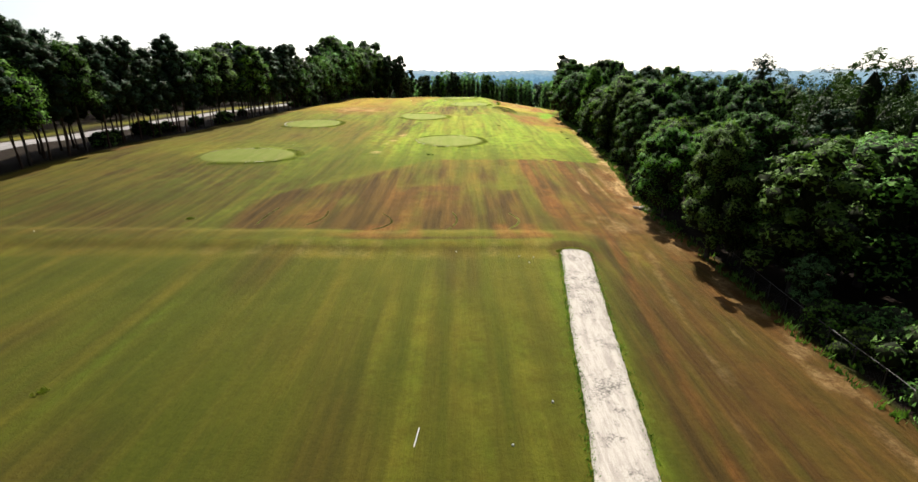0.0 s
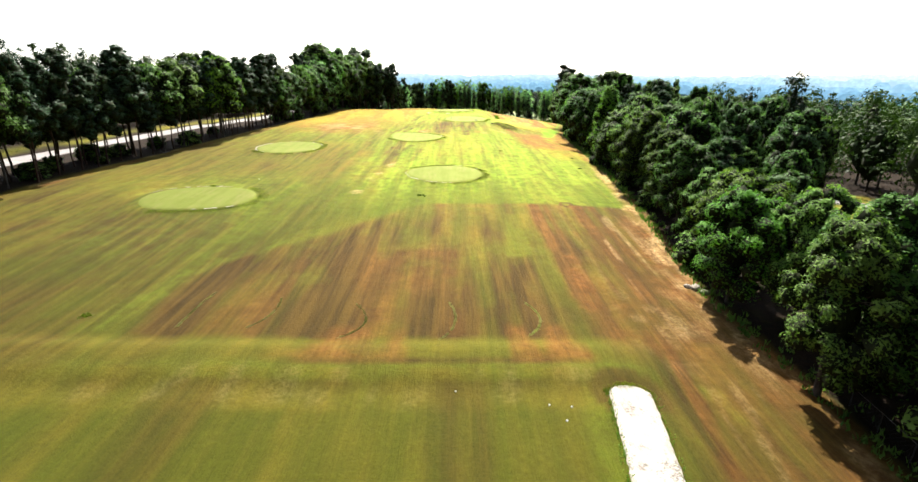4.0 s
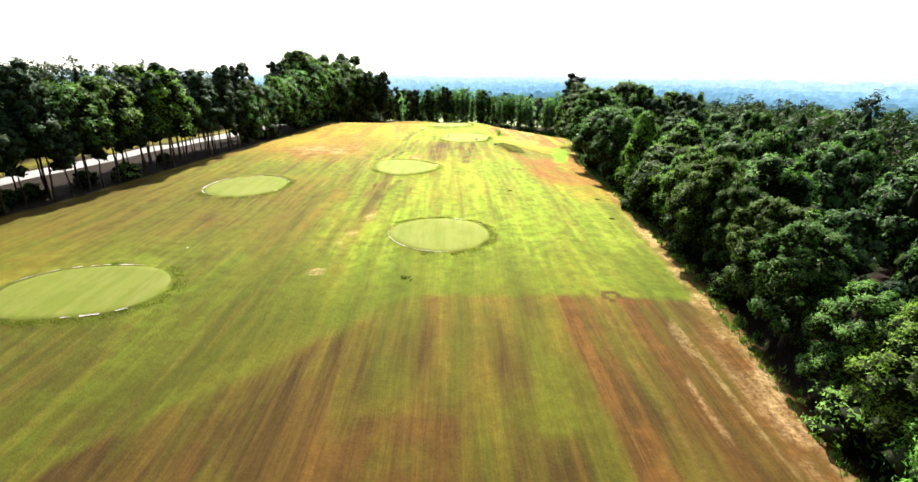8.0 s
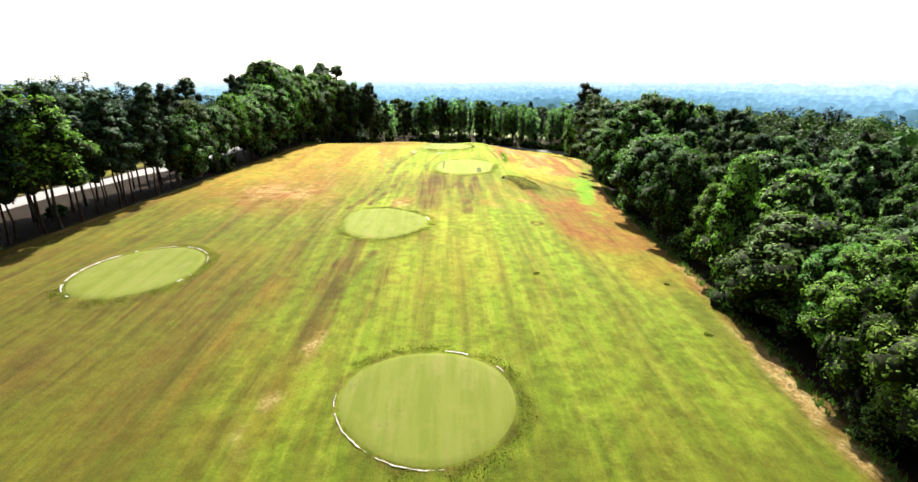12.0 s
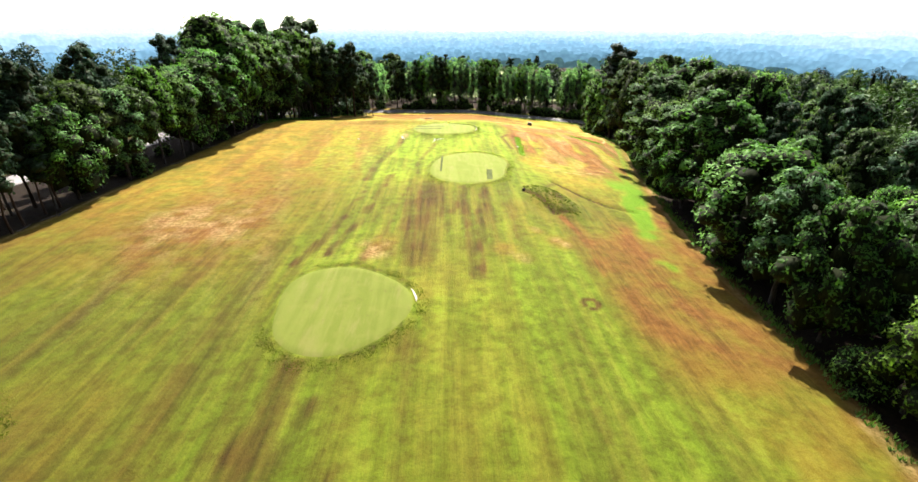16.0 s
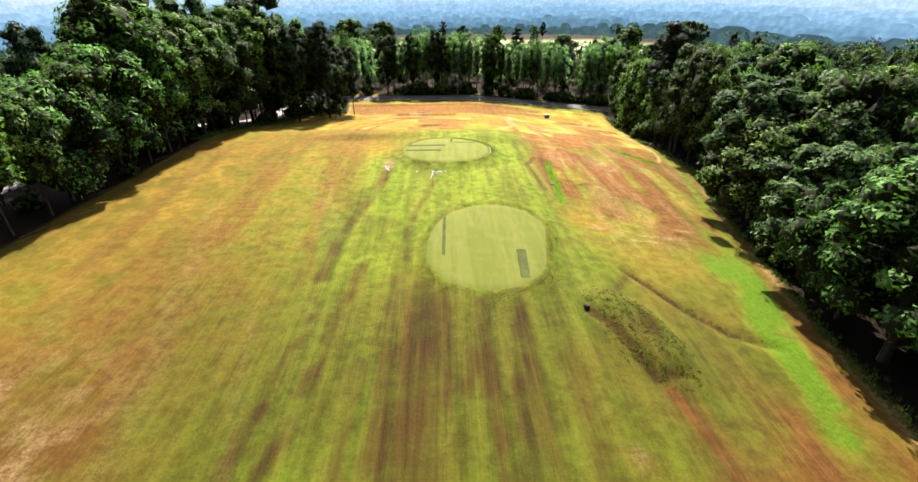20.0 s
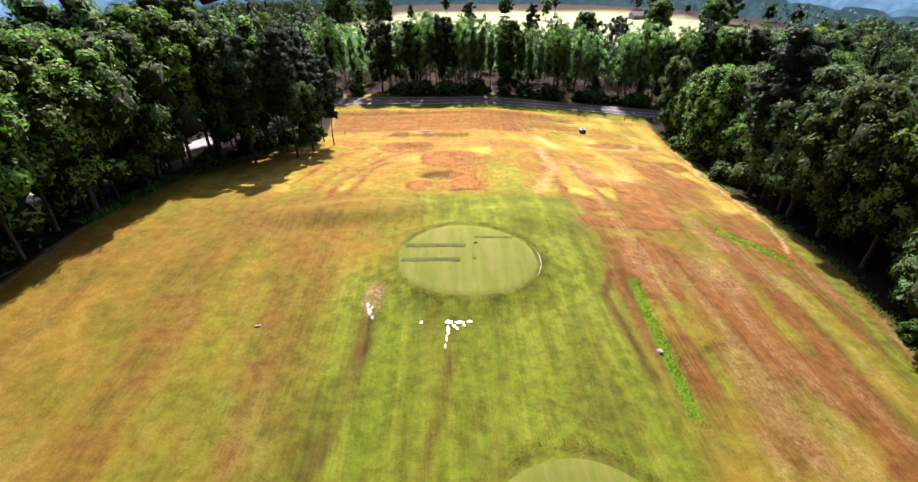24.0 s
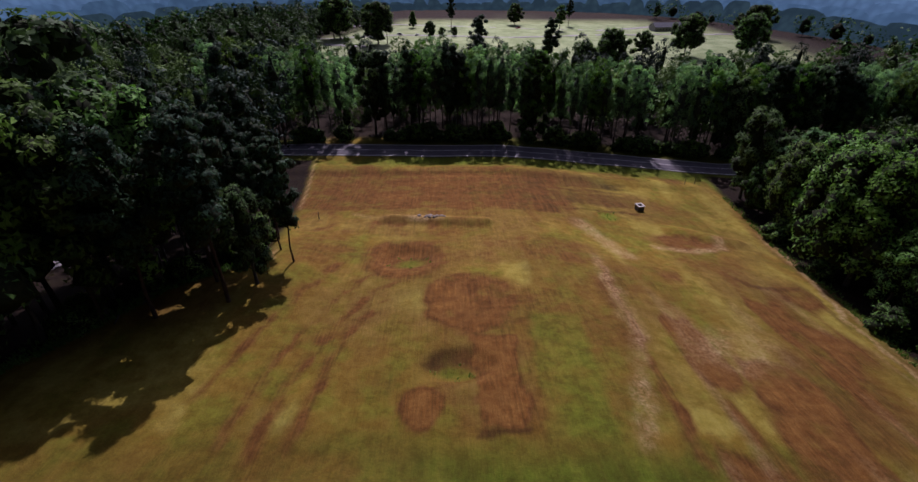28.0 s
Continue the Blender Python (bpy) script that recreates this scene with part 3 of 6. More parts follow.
    up(thatch, block * band(y, 53.0, 56.8, 1.2) * band(x, -30, 12, 2) * (0.55 + 0.5 * small))
    up(soil, block * (1 - smooth(54, 76, y)) * smooth(0.40, 0.75, st2) * 0.34)
    red = block * smooth(5, 9, x) * band(y, 58, 88.0, 0.8)
    for cx, w, a in ((2.6, 0.35, 0.8), (5.2, 0.5, 1.0), (11.6, 0.9, 1.1), (13.4, 0.4, 0.8), (15.6, 0.5, 0.6), (18.2, 1.0, 1.2), (20.6, 0.6, 0.8), (23.2, 0.9, 0.55)):
        up(soil, red * band(x + 0.4 * (vnoise(x, y, 9, 9, 61) - 0.5), cx - w, cx + w, 0.25) * a * 0.42)
        up(thatch, red * band(x + 0.4 * (vnoise(x, y, 9, 9, 61) - 0.5), cx - w * 0.7, cx + w * 1.1, 0.3) * a * 1.25)
    up(soil, red * 0.12 * smooth(0.45, 0.7, st))
    up(soil, block * band(x, -10.2, 0.4, 1.2) * band(y, 59, 70.5, 2.5) * (0.18 + 0.28 * st))
    up(thatch, block * band(x, -10.2, 0.4, 0.5) * band(y, 59, 70.5, 1.5) * 0.9)
    clear = band(x - 0.11 * (y - 68), 5.5, 8.4, 0.3) * band(y, 68, 83, 0.8)
    for m in (soil, thatch):
        m *= 1 - 0.75 * clear
    up(soil, block * stroke(x, y, 12.8, 68, 12.5, 57, 1.1, 0.5) * 0.75)
    up(thatch, red * 0.28 * smooth(0.45, 0.7, st2))
    up(lush, red * band(x, 24, 28, 1.0) * 0.45 * med)
    up(pale, block * smooth(14, 20, x) * smooth(0.68, 0.8, vnoise(x, y, 0.7, 9, 58)) * 0.35)
    # raw clay along the fence, with wheel tracks
    u = x - np.interp(y, [-40, -10, 20, 45, 60], [-8, -3, 0, 3, 4]) + 0.5 * (vnoise(x, y, 5, 9, 62) - 0.5)
    verge = smooth(10.6, 11.6, u) * band(y, -60, 54, 3) * (x < re + 1)
    comb, comb2 = vnoise(u, y, 0.45, 18, 67), vnoise(u, y, 1.1, 30, 69)
    up(thatch, verge * band(u, 11.0, 13.9, 0.6) * (0.55 + 0.75 * comb))
    up(soil, verge * band(u, 11.4, 14.2, 0.5) * smooth(0.45, 0.75, comb2) * 0.55)
    up(soil, verge * band(u, 12.6, 13.1, 0.2) * (0.4 + 0.8 * small))
    up(dry, verge * band(u, 13.9, 17.8, 0.8) * (0.04 + 0.30 * comb))
    up(thatch, verge * band(u, 13.9, 17.8, 0.8) * smooth(0.42, 0.75, comb2) * 0.95)
    up(soil, verge * band(u, 13.9, 17.8, 0.8) * (0.15 + 0.30 * comb))
    up(pale, verge * band(u, 14.2, 19.5, 0.8) * smooth(0.62, 0.82, vnoise(u, y, 0.6, 5, 63)) * 0.20)
    up(thatch, verge * smooth(17.4, 18.8, u) * (0.55 + 0.6 * comb2))
    up(soil, verge * smooth(17.4, 18.8, u) * (0.30 + 0.55 * comb * small + 0.30 * comb2))
    up(pale, verge * smooth(1.4, 0.6, np.abs(re - 0.9 - x)) * smooth(0.4, 0.7, small) * 0.35)
    # one broad dark oval on the verge, in the thatch tone
    up(thatch, blob(x, y, 22, 44, 4.5, 12, 8, 0.5) * 0.6)
    # verge darker overall on its near stretch
    up(thatch, verge * band(y, -60, 42, 4) * (0.62 + 0.55 * comb))
    soil *= 1 - 0.35 * verge * band(y, -60, 40, 5)
    up(lush, verge * smooth(0.80, 0.9, vnoise(x, y, 2, 3, 65)) * 0.6)
    up(lush, verge * band(y, 44, 60, 4) * smooth(0.5, 0.7, vnoise(x, y, 2.5, 6, 68)) * 0.40)
    up(soil, band(x, 12, 24, 1.5) * band(y, 49, 59, 2) * (0.20 + 0.38 * med))
    up(thatch, band(x, 12, 25, 1.5) * band(y, 46, 60, 3) * (0.20 + 0.5 * comb))
    up(dry, tee * band(x, -12, 7.0, 2.5) * (0.05 + 0.12 * smooth(0.4, 0.7, st2)))
    up(thatch, ((np.hypot(x - 11.5, y - 44.1) < 2.6) & (y > 42.5)) * 0.8 + 0.0)
    up(soil, smooth(6.5, 1.5, re - x) * (x < re + 1) * band(y, 44, 84, 5) * (0.4 + 0.7 * small))
    up(pale, smooth(4.0, 1.0, re - x) * (x < re + 1) * band(y, 46, 84, 5) * smooth(0.35, 0.7, vnoise(x, y, 0.9, 3, 64)) * 0.38)
    # fresh grass past the harrowed block
    up(lush, smooth(4, 13, x) * (x < re) * smooth(86.8, 88.4, y) * (1 - smooth(98, 150, y)) * (0.30 + 0.48 * st2))
    up(lush, band(y, 66, 104, 12) * band(x, -62, -22, 9) * (0.10 + 0.7 * small * med + 0.20 * smooth(0.45, 0.65, st)))
    up(lush, band(y, 60, 300, 8) * field * smooth(0.45, 0.85, big) * 0.40)
    up(lush, blob(x, y, 8.6, 108.5, 4.0, 8, 0, 0.5) * (0.35 + 0.6 * small))
    up(lush, stroke(x, y, -2.6, 146.5, -4.2, 153, 0.6, 0.6) * 1.3)
    lush *= 1 - 0.16 * band(y, 86, 160, 10) * smooth(-4, 6, x)
    # worn and dry reaches
    up(dry, field * smooth(0.50, 0.72, big) * band(y, 60, 200, 10) * 0.35 * st)
    up(dry, field * smooth(-38, -52, x) * band(y, 70, 250, 14) * (0.12 + 0.35 * st))
    up(lush, field * smooth(-20, -30, x) * band(y, 60, 150, 12) * (0.15 + 0.45 * med))
    up(dry, field * smooth(-12, -42, x) * smooth(140, 185, y) * (0.45 + 0.75 * st2))
    up(lush, field * smooth(-50, -26, x) * band(y, 150, 250, 14) * (0.35 + 0.45 * st2))
    up(soil, field * smooth(-16, -30, x) * band(y, 165, 262, 14) * smooth(0.38, 0.70, 0.45 * big + 0.55 * st) * 0.46)
    up(pale, blob(x, y, -35, 173, 8, 9, 20, 0.6) * smooth(0.35, 0.7, small) * 0.40)
    up(soil, blob(x, y, -36, 172, 11, 13, 20, 0.6) * (0.45 + 0.5 * st))
    up(dry, field * smooth(0.50, 0.75, st) * blob(x, y, -22, 118, 5, 26, 12, 0.6) * 0.6)
    up(pale, trail(x, y, ((-16.2, 93), (-14.9, 102), (-14.2, 108), (-13.2, 116)), 0.7, 0.7) * smooth(0.35, 0.65, small) * 0.7 * smooth(0.25, 0.5, vnoise(x, y, 4, 4, 66)))
    up(thatch, stroke(x, y, -24, 74, -14, 116, 1.6, 1.2) * 0.35)
    up(dry, smooth(18, 26, x) * (x < re) * band(y, 128, 176, 5) * (0.35 + 0.45 * st))
    up(soil, smooth(20, 27, x) * (x < re) * band(y, 138, 182, 5) * (0.25 + 0.5 * st) * (0.4 + 0.6 * med))
    up(thatch, band(y, 112, 150, 6) * band(x, -18, 12, 4) * (0.12 + 0.6 * smooth(0.45, 0.75, st)))
    up(thatch, band(y, 50, 108, 8) * (x > le) * smooth(-12, -22, x) * (0.30 + 0.75 * smooth(0.45, 0.75, vnoise(x, y, 6, 16, 57))) * (0.4 + 0.5 * med) * (1 - 0.15 * smooth(-26, -34, x) * band(y, 50, 84, 6)))
    up(thatch, field * band(y, 110, 172, 12) * smooth(-12, -24, x) * (0.15 + 0.55 * smooth(0.40, 0.7, st2)))
    up(thatch, field * band(y, 104, 160, 12) * smooth(10, 20, x) * 0.30 * smooth(0.50, 0.75, st2))
    up(lush, field * band(y, 100, 150, 8) * smooth(8, 14, x) * (0.55 + 0.4 * st))
    up(thatch, field * band(y, 98, 150, 12) * smooth(-13, -24, x) * (0.28 + 0.42 * med))
    # dark tracks between the greens
    for w, k, pts in ((0.75, 1.0, ((-18.6, 161), (-16.7, 169), (-15.1, 183), (-14.4, 188.5))), (0.75, 1.0, ((-15.2, 164), (-13.2, 174), (-12.1, 186), (-10.8, 198))),
                      (0.6, 0.8, ((-11.0, 161), (-9.0, 171), (-7.4, 187))), (1.0, 0.8, ((-2.6, 166), (-0.5, 172), (1.8, 190))), (1.2, 0.85, ((3.2, 158), (3.4, 166), (6.2, 186))),
                      (0.5, 0.6, ((-5.4, 164), (-3.0, 180), (-1.7, 191))), (0.6, 0.9, ((-16.2, 122), (-14.5, 140.5))), (0.6, 0.9, ((-13.8, 122), (-10.8, 138.5))), (0.4, 0.7, ((-9.5, 118), (-8.0, 132))),
                      (0.9, 0.8, ((-15.2, 195), (-14.8, 206), (-11.8, 225), (-11.0, 237))), (0.5, 0.8, ((-5.5, 196), (-6.3, 207), (-3.2, 226), (-2.6, 232)))):
        up(thatch, trail(x, y, pts, w, 0.35) * k * (0.45 + 0.7 * small))
    for cx, cy, r in ((7.4, 164.9, 1.1), (9.2, 162.6, 1.0), (15.0, 167.7, 1.1), (-9.7, 165.5, 2.0), (-24.1, 164.4, 1.4), (12.4, 171.5, 0.7), (3.3, 86.8, 0.6)):
        up(pale, blob(x, y, cx, cy, r, 1.3 * r, 20, 0.6) * smooth(0.3, 0.8, small) * 0.5)
        up(soil, blob(x, y, cx, cy, 1.5 * r, 1.9 * r, 20, 0.6) * 0.6 * med)
    for cx, cy in ((14.8, 152.4), (16.9, 88.2)):
        r = np.hypot(x - cx, y - cy)
        up(thatch, band(r, 0.55, 1.15, 0.15) * 1.2)
        up(lush, (r < 0.5) * 0.9)
    up(thatch, band(y, 160, 194, 8) * band(x, -9, 10, 3) * (0.38 + 0.65 * smooth(0.4, 0.7, st)))
    up(thatch, field * band(y, 172, 194, 5) * band(x, -34, 30, 5) * (0.15 + 0.45 * st2))
    up(thatch, band(y, 156, 186, 8) * band(x, -30, 26, 4) * smooth(0.45, 0.75, vnoise(x, y, 3, 22, 110)) * 0.5)
    up(soil, blob(x, y, -9, 166, 1.6, 3.5, -20, 0.6) * 0.6)
    # ditch and mound, and the bright strip under the trees
    b_in, b_out = np.interp(y, [150, 161, 168, 180, 195, 222], [24.5, 25.3, 26.7, 29.5, 32.0, 34.5]), np.interp(y, [150, 162, 171, 181, 200, 226, 250], [28, 29.5, 31.8, 33.5, 39.2, 44.5, 50])
    vivid = 1.05 * smooth(0.10, 0.6, 0.6 * med + 0.4 * small) * smooth(b_in - 1.5, b_in + 1.5, x + 1.6 * (med - 0.5)) * (1 - smooth(b_out - 0.8, b_out + 0.8, x)) * band(y, 155, 218, 9)
    up(soil, smooth(b_out - 0.5, b_out + 1.0, x) * (x < re) * band(y, 140, 205, 8) * (0.45 + 0.4 * med))
    up(dry, smooth(b_out - 0.5, b_out + 1.0, x) * (x < re) * band(y, 140, 205, 8) * (0.5 + 0.5 * small))
    up(dry, band(x, 20, 33, 4) * band(y, 186, 214, 5) * (0.3 + 0.4 * med))
    up(thatch, trail(x, y, MOUND, 0.45, 0.4) * 1.3)
    up(thatch, trail(x, y, DITCH, 0.35, 0.35) * 1.3)
    up(thatch, stroke(x, y, 16.5, 191.5, 20.6, 197.5, 0.6, 0.6) * 0.7)
    up(thatch, blob(x, y, 17.4, 186, 3.6, 7, 18, 0.5) * (0.35 + 0.6 * small))
    up(soil, trail(x, y, ((17.6, 178.5), (18.5, 173.7), (18.9, 166), (18.4, 159)), 0.5, 0.5) * 1.15 * (0.6 + 0.5 * small))
    up(thatch, trail(x, y, ((18.2, 178), (19.1, 173.7), (19.5, 166), (19.0, 160)), 0.3, 0.3) * 0.9)
    up(soil, trail(x, y, ((27.0, 176), (26.2, 168), (25.4, 161), (24.0, 152)), 1.4, 1.0) * 1.2 * (0.55 + 0.6 * med))
    up(soil, smooth(15, 22, x) * (x < re - 4) * band(y, 142, 174, 6) * 0.85 * (0.4 + st))
    up(dry, smooth(15, 24, x) * (x < re) * band(y, 138, 168, 6) * (0.3 + 0.5 * st2))
    for m in (soil, dry, thatch, pale):
        m *= 1 - 0.8 * vivid
    up(lush, vivid * (1.25 + 0.3 * med))
    # bare clay on the slope to the right
    clay = smooth(13, 20, x) * (x < re - 3) * band(y, 208, 300, 8)
    up(dry, clay * (0.40 + 0.45 * st))
    up(soil, clay * smooth(0.42, 0.62, 0.5 * st + 0.5 * med) * 1.2)
    up(thatch, clay * smooth(0.55, 0.75, vnoise(x, y, 4, 17, 73)) * 0.55)
    up(soil, trail(x, y, ((31.5, 274), (28.6, 260)), 4.2, 0.9) * 1.45 * (0.50 + 0.35 * small + 0.35 * vnoise(x, y, 3, 6, 118)))
    up(soil, trail(x, y, ((17.5, 254.2), (30.5, 256.2)), 1.9, 0.7) * 1.2)
    up(thatch, trail(x, y, ((17.5, 253.4), (30.5, 255.2)), 1.0, 0.5) * (0.4 + 0.6 * small))
    up(soil, trail(x, y, ((36.5, 256), (36.2, 242), (37.0, 231), (34.5, 218)), 1.8, 1.0) * 1.4 * (0.6 + 0.5 * st))
    up(thatch, trail(x, y, ((38.2, 256), (37.8, 242), (38.6, 231)), 0.5, 0.5) * 0.8)
    up(soil, trail(x, y, ((27, 240), (26.0, 229), (24.5, 216)), 2.6, 1.4) * 0.85 * (0.5 + 0.6 * st2))
    up(pale, blob(x, y, 31, 243, 3.0, 4.5, 0, 0.6) * (0.15 + 0.3 * small))
    up(thatch, trail(x, y, ((18.3, 226.6), (24, 229.5), (30.5, 231)), 0.5, 0.4) * 0.9)
    up(pale, trail(x, y, ((20.5, 209), (27, 208), (34.5, 211)), 1.3, 1.0) * smooth(0.35, 0.7, vnoise(x, y, 7, 0.8, 75)) * 0.7)
    up(dry, trail(x, y, ((20.5, 212), (27, 211), (34.5, 214)), 4.5, 2.5) * (0.5 + 0.5 * st))
    up(pale, clay * smooth(0.60, 0.85, vnoise(x, y, 2.0, 9, 71)) * 0.22)
    up(thatch, trail(x, y, ((16.4, 241), (14.2, 236), (15.4, 224)), 0.5, 0.5) * 0.9)
    up(thatch, trail(x, y, ((42.6, 243), (37.5, 247.5), (35.5, 251)), 0.5, 0.6) * 0.7)
    # tracks to the puddles
    up(pale, blob(x, y, -11.2, 236, 1.0, 2.4, 0, 0.6) * small * 0.9)
    up(lush, band(y + 7 * (big - 0.5), 228, 262, 7) * band(x + 16 * (vnoise(x, y, 7, 11, 115) - 0.5), -15, 13, 9) * (0.15 + 0.35 * med))
    up(lush, field * band(y, 196, 250, 8) * smooth(-34, -18, x) * (0.52 + 0.35 * st2))
    up(thatch, band(y, 204, 250, 6) * band(x, -16, 15, 3) * smooth(0.50, 0.75, vnoise(x, y, 5, 11, 108)) * 0.40)
    # more lush colour across the range, to carry its low-angle brightness
    up(lush, field * band(y, 112, 200, 12) * (0.40 + 0.3 * st2))
    # the far slope
    far = band(y, 264, 356, 4) * field
    gx0, gy0 = x, y
    x = x + 0.9 * (vnoise(gx0, gy0, 2.3, 2.3, 111) - 0.5) + 0.5 * (vnoise(gx0, gy0, 1.1, 1.1, 113) - 0.5)
    y = y + 1.1 * (vnoise(gx0, gy0, 2.6, 2.6, 112) - 0.5) + 0.6 * (vnoise(gx0, gy0, 1.1, 1.1, 114) - 0.5)
    up(lush, far * (0.65 + 0.3 * med))
    # straw, kept extra bright for the glare on this slope
    up(dry, far * (0.66 + 0.95 * vnoise(x, y, 7, 11, 82) * (0.5 + vnoise(x, y, 2, 14, 83))))
    up(thatch, far * smooth(0.35, 0.75, vnoise(x, y, 11, 8, 85)) * (0.10 + 0.35 * small))
    up(soil, far * smooth(0.40, 0.75, vnoise(x, y, 13, 16, 87)) * 0.55)
    up(soil, far * band(x, -26, 26, 10) * band(y, 276, 330, 8) * smooth(0.30, 0.65, vnoise(x, y, 8, 9, 81)) * 0.62)
    up(lush, far * smooth(9, 16, x) * band(y, 258, 300, 8) * smooth(0.4, 0.7, vnoise(x, y, 9, 12, 84)) * 0.5)
    up(soil, blob(x, y, -2.2, 288.5, 6.4, 8.4, 0, 0.2) * 1.35 * (0.50 + 0.35 * med + 0.35 * small))
    up(soil, band(x, -2.4, 2.3, 0.3) * band(y, 265.6, 280.5, 0.5) * 1.30)
    up(thatch, band(x, -2.6, 2.4, 0.3) * band(y, 264.8, 265.8, 0.3) * 1.1)
    up(thatch, band(x, 1.6, 2.6, 0.2) * band(y, 266, 272, 0.8) * 0.8)
    up(soil, blob(x, y, -7.8, 268.8, 2.2, 2.6, 0, 0.2) * 1.25)
    up(thatch, blob(x, y, -4.3, 275.6, 4.0, 2.4, 0, 0.3) * 1.1)
    up(soil, blob(x, y, -11.8, 302.5, 7.0, 8.2, 0, 0.25) * 1.15)
    up(thatch, blob(x, y, -11.8, 304.5, 5.0, 5.0, 0, 0.3) * 1.1)
    up(thatch, band(x - 0.1 * (y - 264), 3.0, 3.6, 0.2) * band(y, 266, 292, 1) * 0.7)
    up(soil, band(y + 0.02 * x, 327, 352, 2.5) * band(x, -38, 23, 3) * (0.45 + 0.55 * vnoise(x, y, 22, 1.6, 86) + 0.4 * vnoise(x, y, 9, 6, 119)))
    up(thatch, band(y, 328, 352, 2) * band(x, -38, 40, 3) * smooth(0.45, 0.7, vnoise(x, y, 26, 1.3, 88)) * 0.8)
    up(thatch, band(y, 327, 350, 1) * band(x, 7.6, 12.8, 0.5) * 0.9)
    up(thatch, band(y, 327, 350, 1) * band(x, 13.6, 19.0, 0.5) * 1.2)
    up(soil, far * band(y, 312, 330, 3) * band(x, -34, 6, 4) * 0.75 * (0.5 + 0.6 * small))
    up(dry, stroke(x, y, -22, 322.5, 3, 320.5, 3.0, 1.5) * 1.2)
    up(pale, blob(x, y, -9.3, 321.4, 3.6, 1.5, 0, 0.5) * 0.9)
    up(pale, stroke(x, y, -24, 324.5, -14, 322, 0.6, 0.6) * 0.5 * small)
    up(pale, stroke(x, y, 21.5, 323, 25.5, 306, 1.5, 1.2) * (0.35 + 0.5 * small))
    up(soil, blob(x, y, 41, 315.5, 8, 4.0, -6, 0.4) * 1.1)
    up(pale, trail(x, y, ((34, 312.5), (40, 311.5), (47.5, 314), (49, 319)), 0.8, 0.8) * (0.4 + 0.6 * small))
    up(thatch, trail(x, y, ((40.5, 302.5), (42.5, 298), (46.5, 297), (51, 298.5)), 0.6, 0.5) * 1.1)
    up(lush, (x > 40) * (x < re) * band(y, 296, 352, 6) * 0.55)
    edge_path = ((69, 345), (58, 308), (52.4, 290), (51.2, 274), (49.3, 261), (46.6, 251))
    up(pale, trail(x, y, edge_path, 0.35, 0.35) * 0.95)
    up(lush, smooth(0.5, 1.5, x - np.interp(y, [251, 261, 274, 290, 308, 345], [46.6, 49.3, 51.2, 52.4, 58, 69])) * band(y, 246, 345, 4) * 0.8)
    up(lush, band(y, 353, 362, 1.5) * (0.3 + 0.5 * small))
    up(soil, band(y, 349.5, 353.5, 1.0) * band(x, -60, 24, 2) * 0.7)
    up(soil, band(y, 352, 357, 1.0) * band(x, -30, 60, 5) * smooth(0.4, 0.7, med) * 0.7)
    up(soil, band(x, -46, -15, 3) * band(y, 196, 250, 8) * smooth(0.45, 0.68, vnoise(x + 0.12 * y, y, 2.0, 60, 105)) * 0.50)
    up(dry, field * smooth(-10, -36, x + 9 * (vnoise(x, y, 8, 26, 109) - 0.5)) * band(y, 170, 252, 18) * (0.35 + 0.75 * vnoise(x, y, 5, 34, 107)))
    up(pale, band(x, -46, -15, 3) * band(y, 150, 245, 8) * smooth(0.62, 0.8, vnoise(x + 0.25 * y, y, 1.4, 30, 106)) * 0.07)
    up(dry, band(y, 240, 268, 5) * band(x, -48, -9, 6) * (0.45 + 0.6 * med))
    up(thatch, band(y + 6 * (big - 0.5), 247, 265, 5) * band(x + 14 * (vnoise(x, y, 6, 9, 116) - 0.5), -42, -9, 9) * (0.15 + 0.4 * med))
    up(soil, band(y, 247, 262, 4) * band(x, -36, -16, 6) * 0.45 * med)
    up(lush, field * band(y, 244, 268, 5) * band(x, -50, -8, 5) * 0.45)
    for w, pts in ((0.6, ((-21.6, 263), (-21.0, 274), (-18.4, 283.5), (-15.4, 291.5), (-11, 295.5))), (0.6, ((-18.9, 264), (-17.0, 281), (-13.6, 289))), (0.5, ((-24.5, 264), (-23.6, 276), (-20.4, 288), (-16, 297))),
                   (0.5, ((-29.5, 270), (-25, 290), (-20, 303))), (0.7, ((22, 272), (25.5, 252))), (0.7, ((19.5, 300), (17.5, 281), (16.5, 262))), (0.8, ((39, 275), (42, 258)))):
        up(soil, trail(x, y, pts, w, 0.5) * (0.55 + 0.7 * small))
        up(thatch, trail(x + 0.9, y, pts, 0.5 * w, 0.5) * 0.6 * small)
    up(pale, trail(x, y, ((19.6, 305), (17.6, 281), (11.8, 264)), 0.9, 0.9) * 0.55 * (0.3 + small))
    up(pale, blob(x, y, 30, 280, 6, 4, 20, 0.5) * 0.5 * (0.2 + small))
    up(pale, band(x, 15, 25, 2) * band(y, 48, 61, 3) * smooth(0.50, 0.75, small) * 0.18)
    up(pale, smooth(2.4, 1.2, re - x) * (x < re + 0.5) * band(y, 50, 118, 6) * smooth(0.3, 0.7, vnoise(x, y, 1.1, 2.4, 99)) * 0.7)
